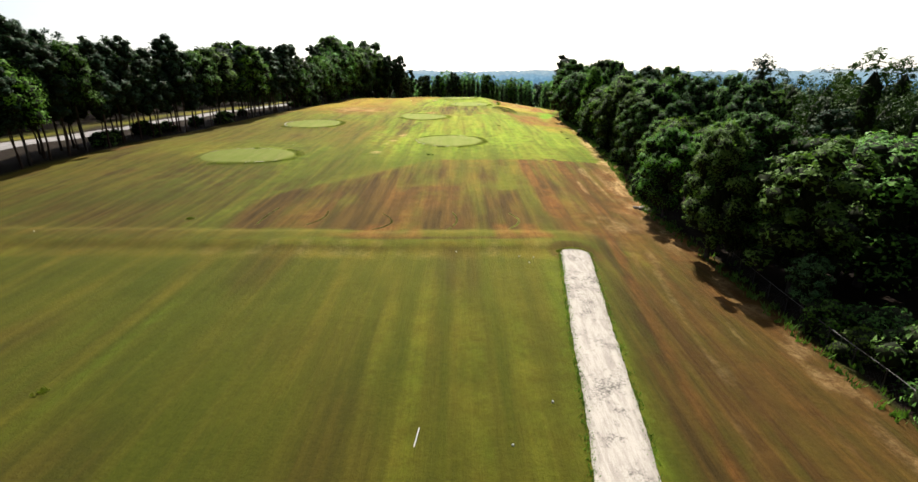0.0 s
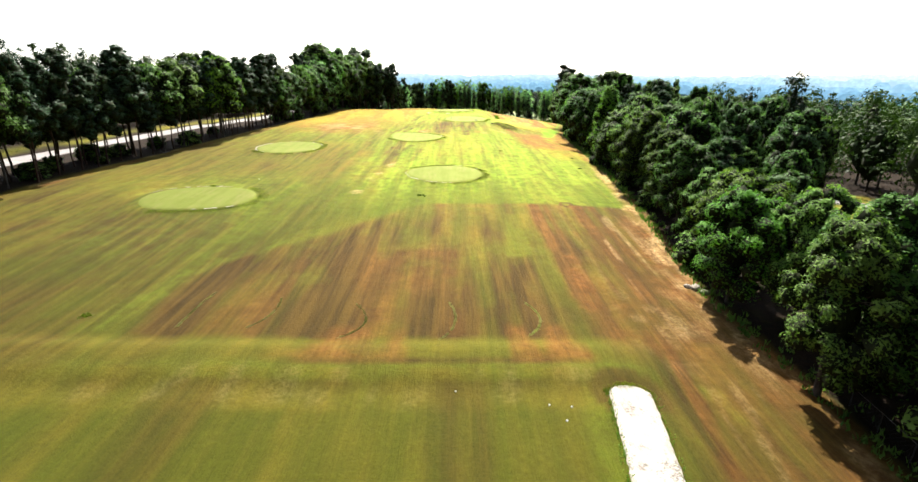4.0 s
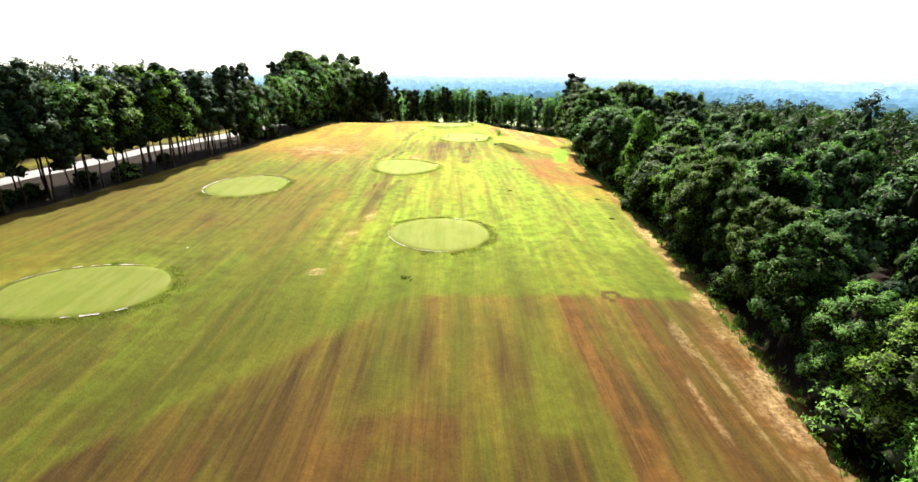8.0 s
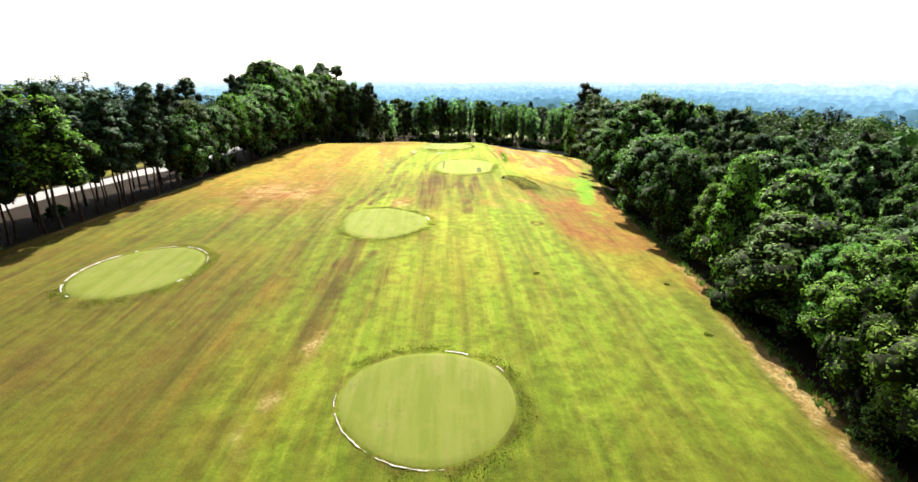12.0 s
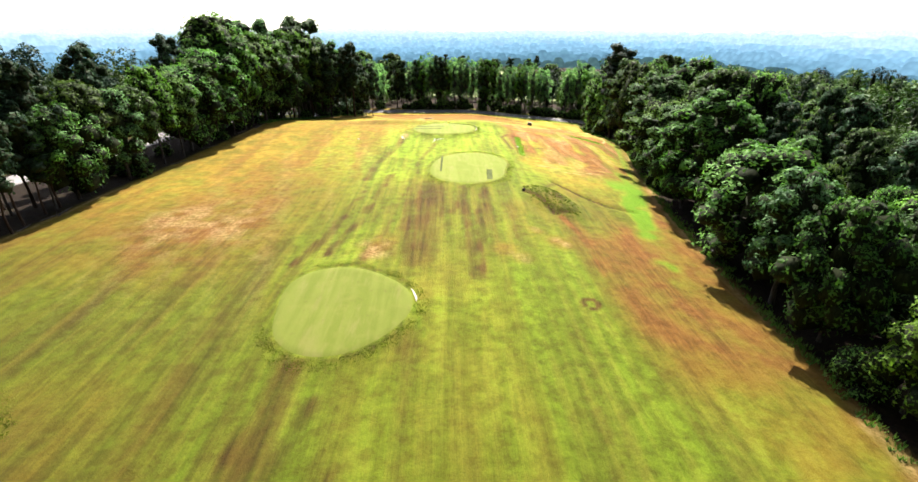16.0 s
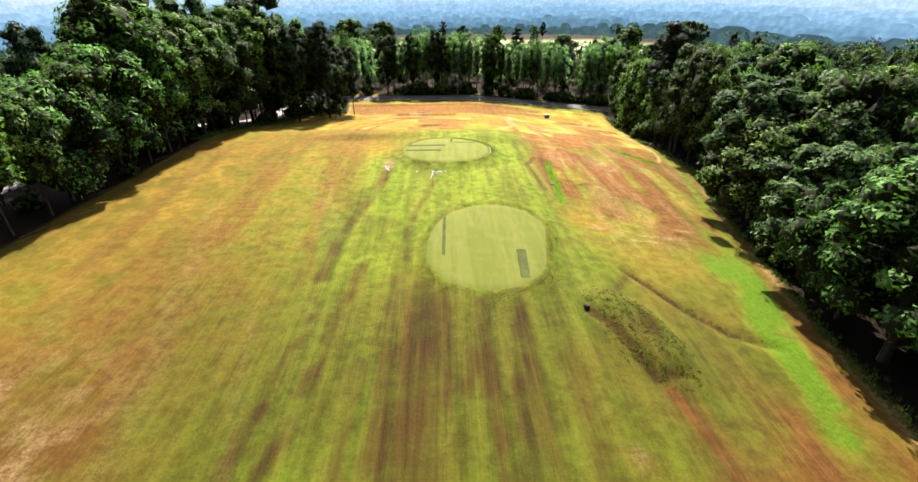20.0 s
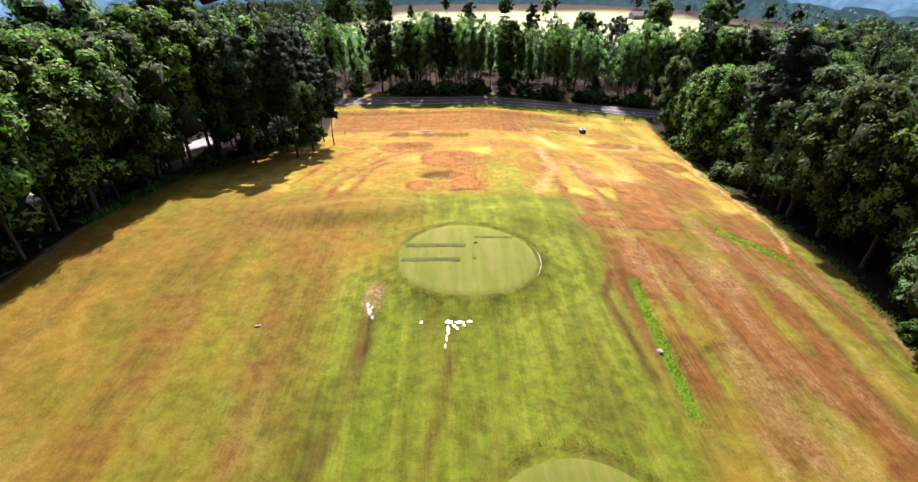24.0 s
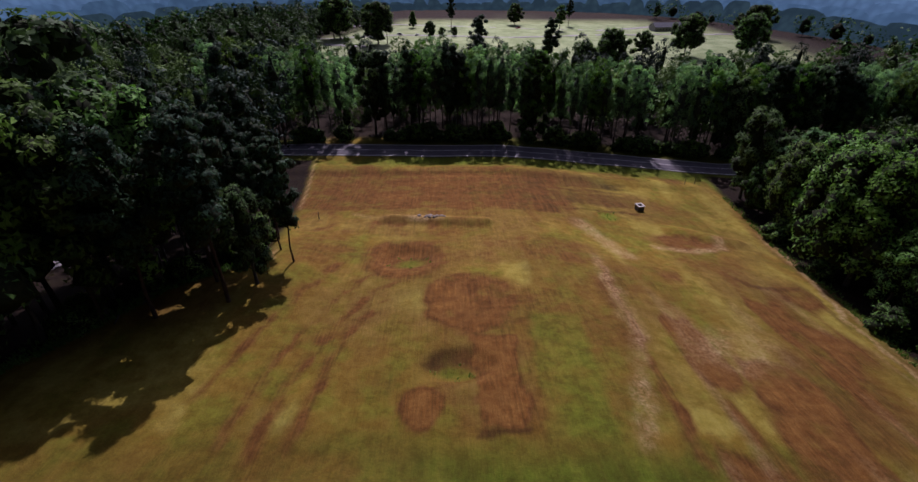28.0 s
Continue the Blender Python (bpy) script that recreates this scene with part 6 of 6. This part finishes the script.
for nm, c in (("wall", (-0.72, -0.62, -0.8, 0.8)), ("wall", (0.62, 0.72, -0.8, 0.8)), ("wall", (-0.62, 0.62, -0.8, -0.7)), ("wall", (-0.62, 0.62, 0.7, 0.8))):
    part(nm, box(bmesh.new(), *c, 0, 1.25, 0.01), DARK_CONCRETE, inlet)
for c in ((-0.85, -0.5, -0.93, 0.93), (0.5, 0.85, -0.93, 0.93), (-0.5, 0.5, -0.93, -0.58), (-0.5, 0.5, 0.58, 0.93)):
    part("rim", box(bmesh.new(), *c, 1.252, 1.42, 0.02), CONCRETE, inlet, "white concrete rim")
part("floor", box(bmesh.new(), -0.62, 0.62, -0.7, 0.7, 0.05, 0.12), DARK_CONCRETE, inlet)


def puddle(label, rects, seed):
    """Standing water in the ruts: flat ragged pools."""
    r = np.random.default_rng(seed)
    root = thing("puddle", label, "puddle", None, "puddles")
    for cx, cy, rx, ry in rects:
        bm = bmesh.new()
        n = 26
        ph = r.uniform(0, 6.28, 4)
        z = max(ground_z(cx + rx * c, cy + ry * s) for c, s in ((0, 0), (0.7, 0), (-0.7, 0), (0, 0.7), (0, -0.7))) + 0.035
        vs = []
        for k in range(n):
            a = 2 * math.pi * k / n
            w = 1 + 0.2 * math.sin(2 * a + ph[0]) + 0.14 * math.sin(5 * a + ph[1]) + 0.10 * math.sin(7 * a + ph[2]) + r.uniform(-0.1, 0.1)
            vs.append(bm.verts.new((cx + rx * w * math.cos(a), cy + ry * w * math.sin(a), z)))
        bm.faces.new(vs)
        part("pool", bm, WATER, root)
    return root


puddle("shallow puddle shining in the mown turf below the raised green", [(-3.1, 229.65, 0.42, 0.20), (-2.0, 229.55, 0.55, 0.17), (-1.0, 229.60, 0.30, 0.14), (-3.2, 228.50, 0.16, 0.55), (-3.35, 227.40, 0.11, 0.4), (-2.6, 229.10, 0.18, 0.20), (-5.9, 229.80, 0.14, 0.22), (-3.5, 226.30, 0.08, 0.25), (-2.3, 228.70, 0.10, 0.18), (-1.6, 229.10, 0.12, 0.12)], 5)
puddle("small broken puddle at the head of a muddy rut", [(-11.4, 231.70, 0.26, 0.5), (-11.7, 232.80, 0.2, 0.4), (-11.0, 230.80, 0.14, 0.3), (-11.2, 232.40, 0.12, 0.25)], 6)


def tufts(name, label, spots, tall, blades, seed, mat, wide=0.06, loose=0.14):
    """Clumps of long grass, too many to count."""
    r = np.random.default_rng(seed)
    P = np.repeat(np.column_stack([spots, height(spots[:, 0], spots[:, 1])]), blades, axis=0)
    n = len(P)
    P[:, :2] += r.normal(size=(n, 2)) * loose
    a = r.uniform(0, 6.28, n)
    side = np.stack([np.cos(a), np.sin(a), np.zeros(n)], 1) * (wide * r.uniform(0.6, 1.4, n))[:, None]
    lean = r.normal(size=(n, 2)) * 0.35
    h = tall * r.uniform(0.5, 1.25, n)
    tip = P + np.stack([lean[:, 0] * h, lean[:, 1] * h, h], 1)
    v = np.stack([P - side, P + side, tip + side * 0.25, tip - side * 0.25], 1).reshape(-1, 3)
    ob = new(name, mesh_np(name, v, np.arange(4 * n).reshape(-1, 4), mat))
    return tagged(ob, label, "long grass", "", "stuff")


def strewn(n, seed, where, x0, x1, y0, y1):
    r = np.random.default_rng(seed)
    p = np.stack([r.uniform(x0, x1, n), r.uniform(y0, y1, n)], 1)
    return p[r.random(n) < where(p[:, 0], p[:, 1])]


for k, g in enumerate(GREENS):
    ra = np.random.default_rng(500 + k)
    a = ra.uniform(0, 2 * math.pi, 900)
    keep = vnoise(a * 4, a * 0, 1, 1, 510 + k) + 0.35 * np.cos(a) > 0.45
    a = a[keep]
    r = rim_radius(a, g) * (1.03 + 0.16 * ra.random(len(a)) ** 1.5)
    tufts("long_grass", "ragged dark collar of longer grass round a green", np.stack([g[0] + r * np.cos(a), g[1] + r * np.sin(a)], 1), 0.07, 6, 520 + k, RANK, 0.05, 0.25)
tufts("long_grass", "rank long grass on the old mound", strewn(2600, 1, lambda x, y: blob(x, y, 17.4, 186.0, 3.4, 6.8, 18, 0.3), 8, 26, 176, 200), 0.10, 7, 1, RANK)
tufts("long_grass", "vivid green grass growing in the wet ditch", strewn(1500, 2, lambda x, y: trail(x, y, ((18.8, 237.5), (18.1, 230), (17.4, 218)), 0.9, 0.5), 14, 22, 216, 239), 0.11, 7, 2, GRASSBLADE, 0.05, 0.4)
tufts("long_grass", "green clump of rank grass by the wood", strewn(900, 3, lambda x, y: trail(x, y, ((38.5, 253.5), (41, 250.5), (44, 247)), 1.2, 0.6), 36, 47, 244, 256), 0.15, 6, 3, GRASSBLADE, 0.06, 0.5)
tufts("long_grass", "dark grass along the ditch bank", strewn(1500, 4, lambda x, y: np.maximum(trail(x, y, DITCH, 0.5, 0.4), trail(x, y, MOUND, 0.5, 0.4)), 10, 33, 176, 203), 0.14, 5, 4, RANK)
ey = np.random.default_rng(9).uniform(20, 345, 1700)
ex = right_edge(ey) + np.abs(np.random.default_rng(10).normal(size=1700)) * 1.2 - 0.1
tufts("weeds", "ragged weeds and seedlings along the sunny wood edge", np.stack([ex, ey], 1), 0.42, 5, 5, LEAF_DEEP, 0.07)
ey = np.random.default_rng(11).uniform(252, 297, 800)
ex = left_edge(ey) - np.abs(np.random.default_rng(12).normal(size=800)) * 1.6 - 0.4
tufts("weeds", "weeds and seedlings along the shaded wood edge", np.stack([ex, ey], 1), 0.55, 5, 6, LEAF_DEEP, 0.08)
for k, (p0, p1, p2) in enumerate((((-23.4, 52.6), (-23.6, 55.6), (-23.1, 59.0)), ((-17.7, 52.5), (-15.8, 54.6), (-16.5, 57.8)), ((-9.9, 51.2), (-6.4, 53.4), (-9.4, 57.0)),
                                  ((-1.6, 50.8), (0.6, 53.2), (-0.8, 57.0)), ((5.8, 51.5), (8.2, 54.0), (6.2, 57.2)))):
    rw = np.random.default_rng(50 + k)
    t = rw.uniform(0, 1, 120)[:, None]
    spots = (1 - t) ** 2 * np.array(p0) + 2 * t * (1 - t) * np.array(p1) + t ** 2 * np.array(p2)
    ob = tufts("weed_row", "thin curved row of pale weeds in the harrowed soil", spots, 0.06, 5, 50 + k, STRAW, 0.035, 0.06)
    tagged(ob, "", "weeds", "weed rows", "stuff")
ty = np.random.default_rng(70).uniform(2, 44.5, 900)
side = np.random.default_rng(71).choice([-1, -1, 1], 900)
bx_ = np.interp(ty, [-6, 10, 16.3, 20.5, 29.6, 38, 43.2, 44.5], [3.6, 6.0, 7.4, 8.1, 9.3, 10.6, 11.4, 11.5]) + side * np.random.default_rng(72).normal(1.47, 0.06, 900)
tufts("long_grass", "ragged grass fringe along the sand edge", np.stack([bx_, ty], 1), 0.13, 4, 73, LEAF_BROAD, 0.03)
ta = np.random.default_rng(74).uniform(0, math.pi, 70)
tufts("long_grass", "dark grass lip round the head of the sand", np.stack([11.5 + 1.55 * np.cos(ta), 44.1 + 1.0 * np.sin(ta)], 1), 0.12, 5, 75, RANK, 0.04)
litter_spots = strewn(1600, 14, lambda x, y: np.maximum(0.0, blob(x, y, -11, 300, 3.5, 2.6, 0, 0.4) + blob(x, y, -4.3, 272, 3.2, 1.8, 0, 0.4) + blob(x, y, 29.2, 325, 2.6, 2.4, 0, 0.5)), -18, 36, 190, 336)
tufts("weeds", "weeds in the clay hollows", litter_spots, 0.4, 5, 8, LEAF_BROAD, 0.07)
for k, (x, y, s) in enumerate(((-5.7, 92.1, 0.5), (10.7, 129.9, 0.3), (26.2, 117.3, 0.35), (27.5, 129.8, 0.3), (-32, 54.2, 0.35), (-23.3, 22.2, 0.25))):
    spots = np.random.default_rng(20 + k).normal(size=(14, 2)) * s * 0.5 + np.array([x, y])
    ob = tufts("weed_clump", "low clump of dark weeds in the turf", spots, 0.10 + 0.12 * s, 6, 30 + k, RANK, 0.05)
    tagged(ob, "", "weeds", "weed clumps", "stuff")


def pebble(name, label, category, x, y, r, mat, seed, squash=0.6, group=""):
    bm = bmesh.new()
    bmesh.ops.create_icosphere(bm, subdivisions=2, radius=r)
    for v in bm.verts:
        v.co *= 1 + 0.22 * noise.noise(v.co * (1.5 / r) + Vector((seed, 0, 0)))
        v.co.z *= squash
    me = bpy.data.meshes.new(name)
    bm.to_mesh(me)
    bm.free()
    me.materials.append(mat)
    ob = new(name, me)
    ob.location = (x, y, ground_z(x, y) + r * squash * 0.45)
    return tagged(ob, label, category, group)


for k, (x, y, r) in enumerate(((24.7, 62.1, 0.55), (24.0, 62.5, 0.38), (25.3, 61.3, 0.45), (25.1, 62.9, 0.3))):
    pebble("rock", "pale rock dumped at the wood's edge", "rock", x, y, r, ROCK, k, 0.6, "rocks at the wood's edge")
r2 = np.random.default_rng(44)
for k in range(16):
    pebble("rock", "chunk of pale rock on the clay slope", "rock", -8 + r2.normal() * 1.6, 319.3 + r2.normal() * 0.5, r2.uniform(0.15, 0.4), ROCK, 60 + k, 0.6, "rubble on the far slope")
pebble("rock", "pale stone in the grassy ditch", "rock", 17.3, 226.0, 0.34, ROCK, 9, 0.6)
for k, (x, y) in enumerate(((5.8, 43.0), (7.2, 42.8), (2.6, 18.5), (-0.3, 44.5), (-45.6, 48.5), (5.1, 21.6), (-34.2, 99.6), (6.6, 41.5))):
    pebble("tee_marker", "small white tee marker on the mown turf", "tee marker", x, y, 0.07, WHITE_PLASTIC, 80 + k, 0.9, "tee markers")
z0 = ground_z(-2.15, 19.0)
stake = thing("stake", "thin white stake lying on the mown tee", "stake")
mesh_part("shaft", tube_np([(-2.05, 19.7, z0 + 0.06), (-2.12, 19.1, z0 + 0.07), (-2.2, 18.4, z0 + 0.06)], [0.028, 0.028, 0.028], 8), WHITE_PLASTIC, stake)
pz = ground_z(-22.3, 229.8)
pipe = thing("pipe", "short white plastic pipe lying on the dry turf", "pipe")
mesh_part("barrel", tube_np([(-22.6, 229.72, pz + 0.08), (-22.3, 229.75, pz + 0.08), (-22.0, 229.78, pz + 0.08)], [0.07, 0.07, 0.07], 10), WHITE_PLASTIC, pipe)
fz_ = ground_z(0.1, 241.5) + 0.05
flag = thing("flagstick", "short thin flagstick with a yellow flag on the raised green", "flagstick", pose(0.1, 241.5, fz_))
mesh_part("pole", tube_np([(0, 0, -0.1), (0, 0, 0.7), (0, 0, 1.5)], [0.015] * 3, 6), WHITE_PLASTIC, flag)
bm = bmesh.new()
box(bm, 0.015, 0.40, -0.008, 0.008, 1.18, 1.48, 0.003)
part("flag", bm, YELLOW, flag)
tx, ty = 13.2, 189.2
sp = thing("stump", "low dark weathered stump at the head of the mound", "stump", pose(tx, ty, ground_z(tx, ty)))
mesh_part("bole", post_np(0.30, 0.30, 11), BARK_GREY, sp)
mesh_part("cut_top", tube_np([(0, 0, 0.29), (0, 0, 0.32), (0, 0, 0.33)], [0.29, 0.26, 0.02], 11), BARK_PINE, sp)
# gate posts by the far road
for x, y in ((58.0, 351.0), (61.5, 352.5), (-30.5, 320.0)):
    p = thing("post", "plain wooden post near the far road", "post", pose(x, y, ground_z(x, y)), "posts by the road")
    mesh_part("shaft", post_np(1.6, 0.09, 8), WOOD, p)
    mesh_part("top", tube_np([(0, 0, 1.59), (0, 0, 1.62), (0, 0, 1.65)], [0.09, 0.08, 0.04], 8), WOOD, p)


# ==== fallen branches along the left wood ====
r3 = np.random.default_rng(55)
for k in range(14):
    y = float(r3.uniform(120, 290))
    x = float(left_edge(y)) - r3.uniform(0.2, 2.5)
    a, ln = r3.uniform(-0.5, 0.5) + 1.57, r3.uniform(2, 5)
    p0 = np.array([x - ln / 2 * math.cos(a), y - ln / 2 * math.sin(a)])
    p1 = np.array([x + ln / 2 * math.cos(a), y + ln / 2 * math.sin(a)])
    pm = (p0 + p1) / 2 + r3.normal(size=2) * 0.15
    pts = [(*p, ground_z(*p) + 0.1) for p in (p0, pm, p1)]
    log = thing("fallen_branch", "pale fallen branch at the edge of the wood", "branch", None, "fallen branches")
    mesh_part("stem", tube_np(pts, [0.1, 0.09, 0.05], 7), BARK_GREY, log)
    tw = np.array(pts[1]) + np.array([0.6 * math.cos(a + 0.9), 0.6 * math.sin(a + 0.9), 0.35])
    mesh_part("twig", tube_np([pts[1], (np.array(pts[1]) + tw) / 2, tw], [0.045, 0.03, 0.015], 5), BARK_GREY, log)


# ==== far cars and houses ====
def car(label, paint, x, y, turn, group):
    root = thing("car", label, "car", pose(x, y, ground_z(x, y) + 0.09, 0, 0, turn), group)
    bm = box(bmesh.new(), -2.2, 2.2, -0.88, 0.88, 0.28, 0.85, 0.12)
    part("body", bm, paint, root)
    bm = bmesh.new()
    for px, pz in ((-1.6, 0.84), (1.05, 0.84), (0.5, 1.42), (-1.2, 1.42)):
        for py in (-0.76, 0.76):
            bm.verts.new((px, py * (0.88 if pz > 1 else 1), pz))
    bmesh.ops.convex_hull(bm, input=bm.verts)
    part("cabin", bm, GLASS_DARK, root, "dark glazed cabin")
    part("roof", box(bmesh.new(), -1.15, 0.45, -0.64, 0.64, 1.421, 1.47, 0.02), paint, root)
    for wx in (-1.35, 1.4):
        for wy in (-0.82, 0.82):
            w = mesh_part("wheel", tube_np([(wx, wy - 0.1, 0.32), (wx, wy, 0.32), (wx, wy + 0.1, 0.32)], [0.32] * 3, 12), RUBBER, root)
            mesh_part("rim", tube_np([(wx, wy - 0.105, 0.32), (wx, wy, 0.32), (wx, wy + 0.105, 0.32)], [0.19] * 3, 10), STEEL, w)
    return root


for k, (x, y, turn, paint, lab) in enumerate(((-66, 648, 12, WHITE_PAINT, "white car parked on the far grass"), (-42, 651, 5, GREY_PAINT, "dark grey car parked by the far drive"), (-28, 646, 70, WHITE_PAINT, "white car on the far gravel"),
                                             (-8, 650, 20, GREY_PAINT, "grey car under the far trees"), (108, 652, -10, GREY_PAINT, "dark car on the far drive"), (60, 700, 15, RED_PAINT, "red car at the far end of the drive"))):
    car(lab, paint, x, y, turn, "cars on the far grass")

car("red car parked in the yard inside the wood", RED_PAINT, 54.0, 79.5, 35, "cars in the wood yard")


def house(label, x, y, turn, w, d, h):
    z = ground_z(x, y)
    root = thing("house", label, "house", pose(x, y, z, 0, 0, turn))
    t = 0.25
    for c in ((-w / 2, w / 2, -d / 2, -d / 2 + t), (-w / 2, w / 2, d / 2 - t, d / 2), (-w / 2, -w / 2 + t, -d / 2 + t, d / 2 - t), (w / 2 - t, w / 2, -d / 2 + t, d / 2 - t)):
        part("wall", box(bmesh.new(), *c, -0.6, h), SIDING, root)
    for sy in (-1, 1):
        bm = bmesh.new()
        lo, hi = (sy * (d / 2 + 0.5), h - 0.15), (0.0, h + d * 0.28)
        vs = [bm.verts.new((sx * (w / 2 + 0.4), a, b + o)) for o in (0, 0.18) for sx, (a, b) in ((-1, lo), (1, lo), (1, hi), (-1, hi))]
        bmesh.ops.convex_hull(bm, input=vs)
        part("roof_slope", bm, ROOF, root)
    for sx in (-1, 1):
        bm = bmesh.new()
        vs = [bm.verts.new((sx * (w / 2 - o), a, b)) for o in (0.0, 0.25) for a, b in ((-d / 2, h), (d / 2, h), (0, h + d * 0.27))]
        bmesh.ops.convex_hull(bm, input=vs)
        part("gable", bm, SIDING, root)
    for k in range(int(w // 3)):
        wx = -w / 2 + 1.8 + k * 3
        win = part("window", box(bmesh.new(), wx - 0.55, wx + 0.55, -d / 2 - 0.05, -d / 2 + 0.02, 0.9, 2.2, 0.02), WHITE_PLASTIC, root, "white window frame")
        part("pane", box(bmesh.new(), wx - 0.45, wx + 0.45, -d / 2 - 0.06, -d / 2 + 0.01, 1.0, 2.1), GLASS_DARK, win)
    return root


house("long low house with a grey shingle roof beyond the far grass", 190, 690, 8, 26, 11, 3.4)
house("pale house with a dark roof among the woods", 98, 212, -20, 14, 9, 3.0)
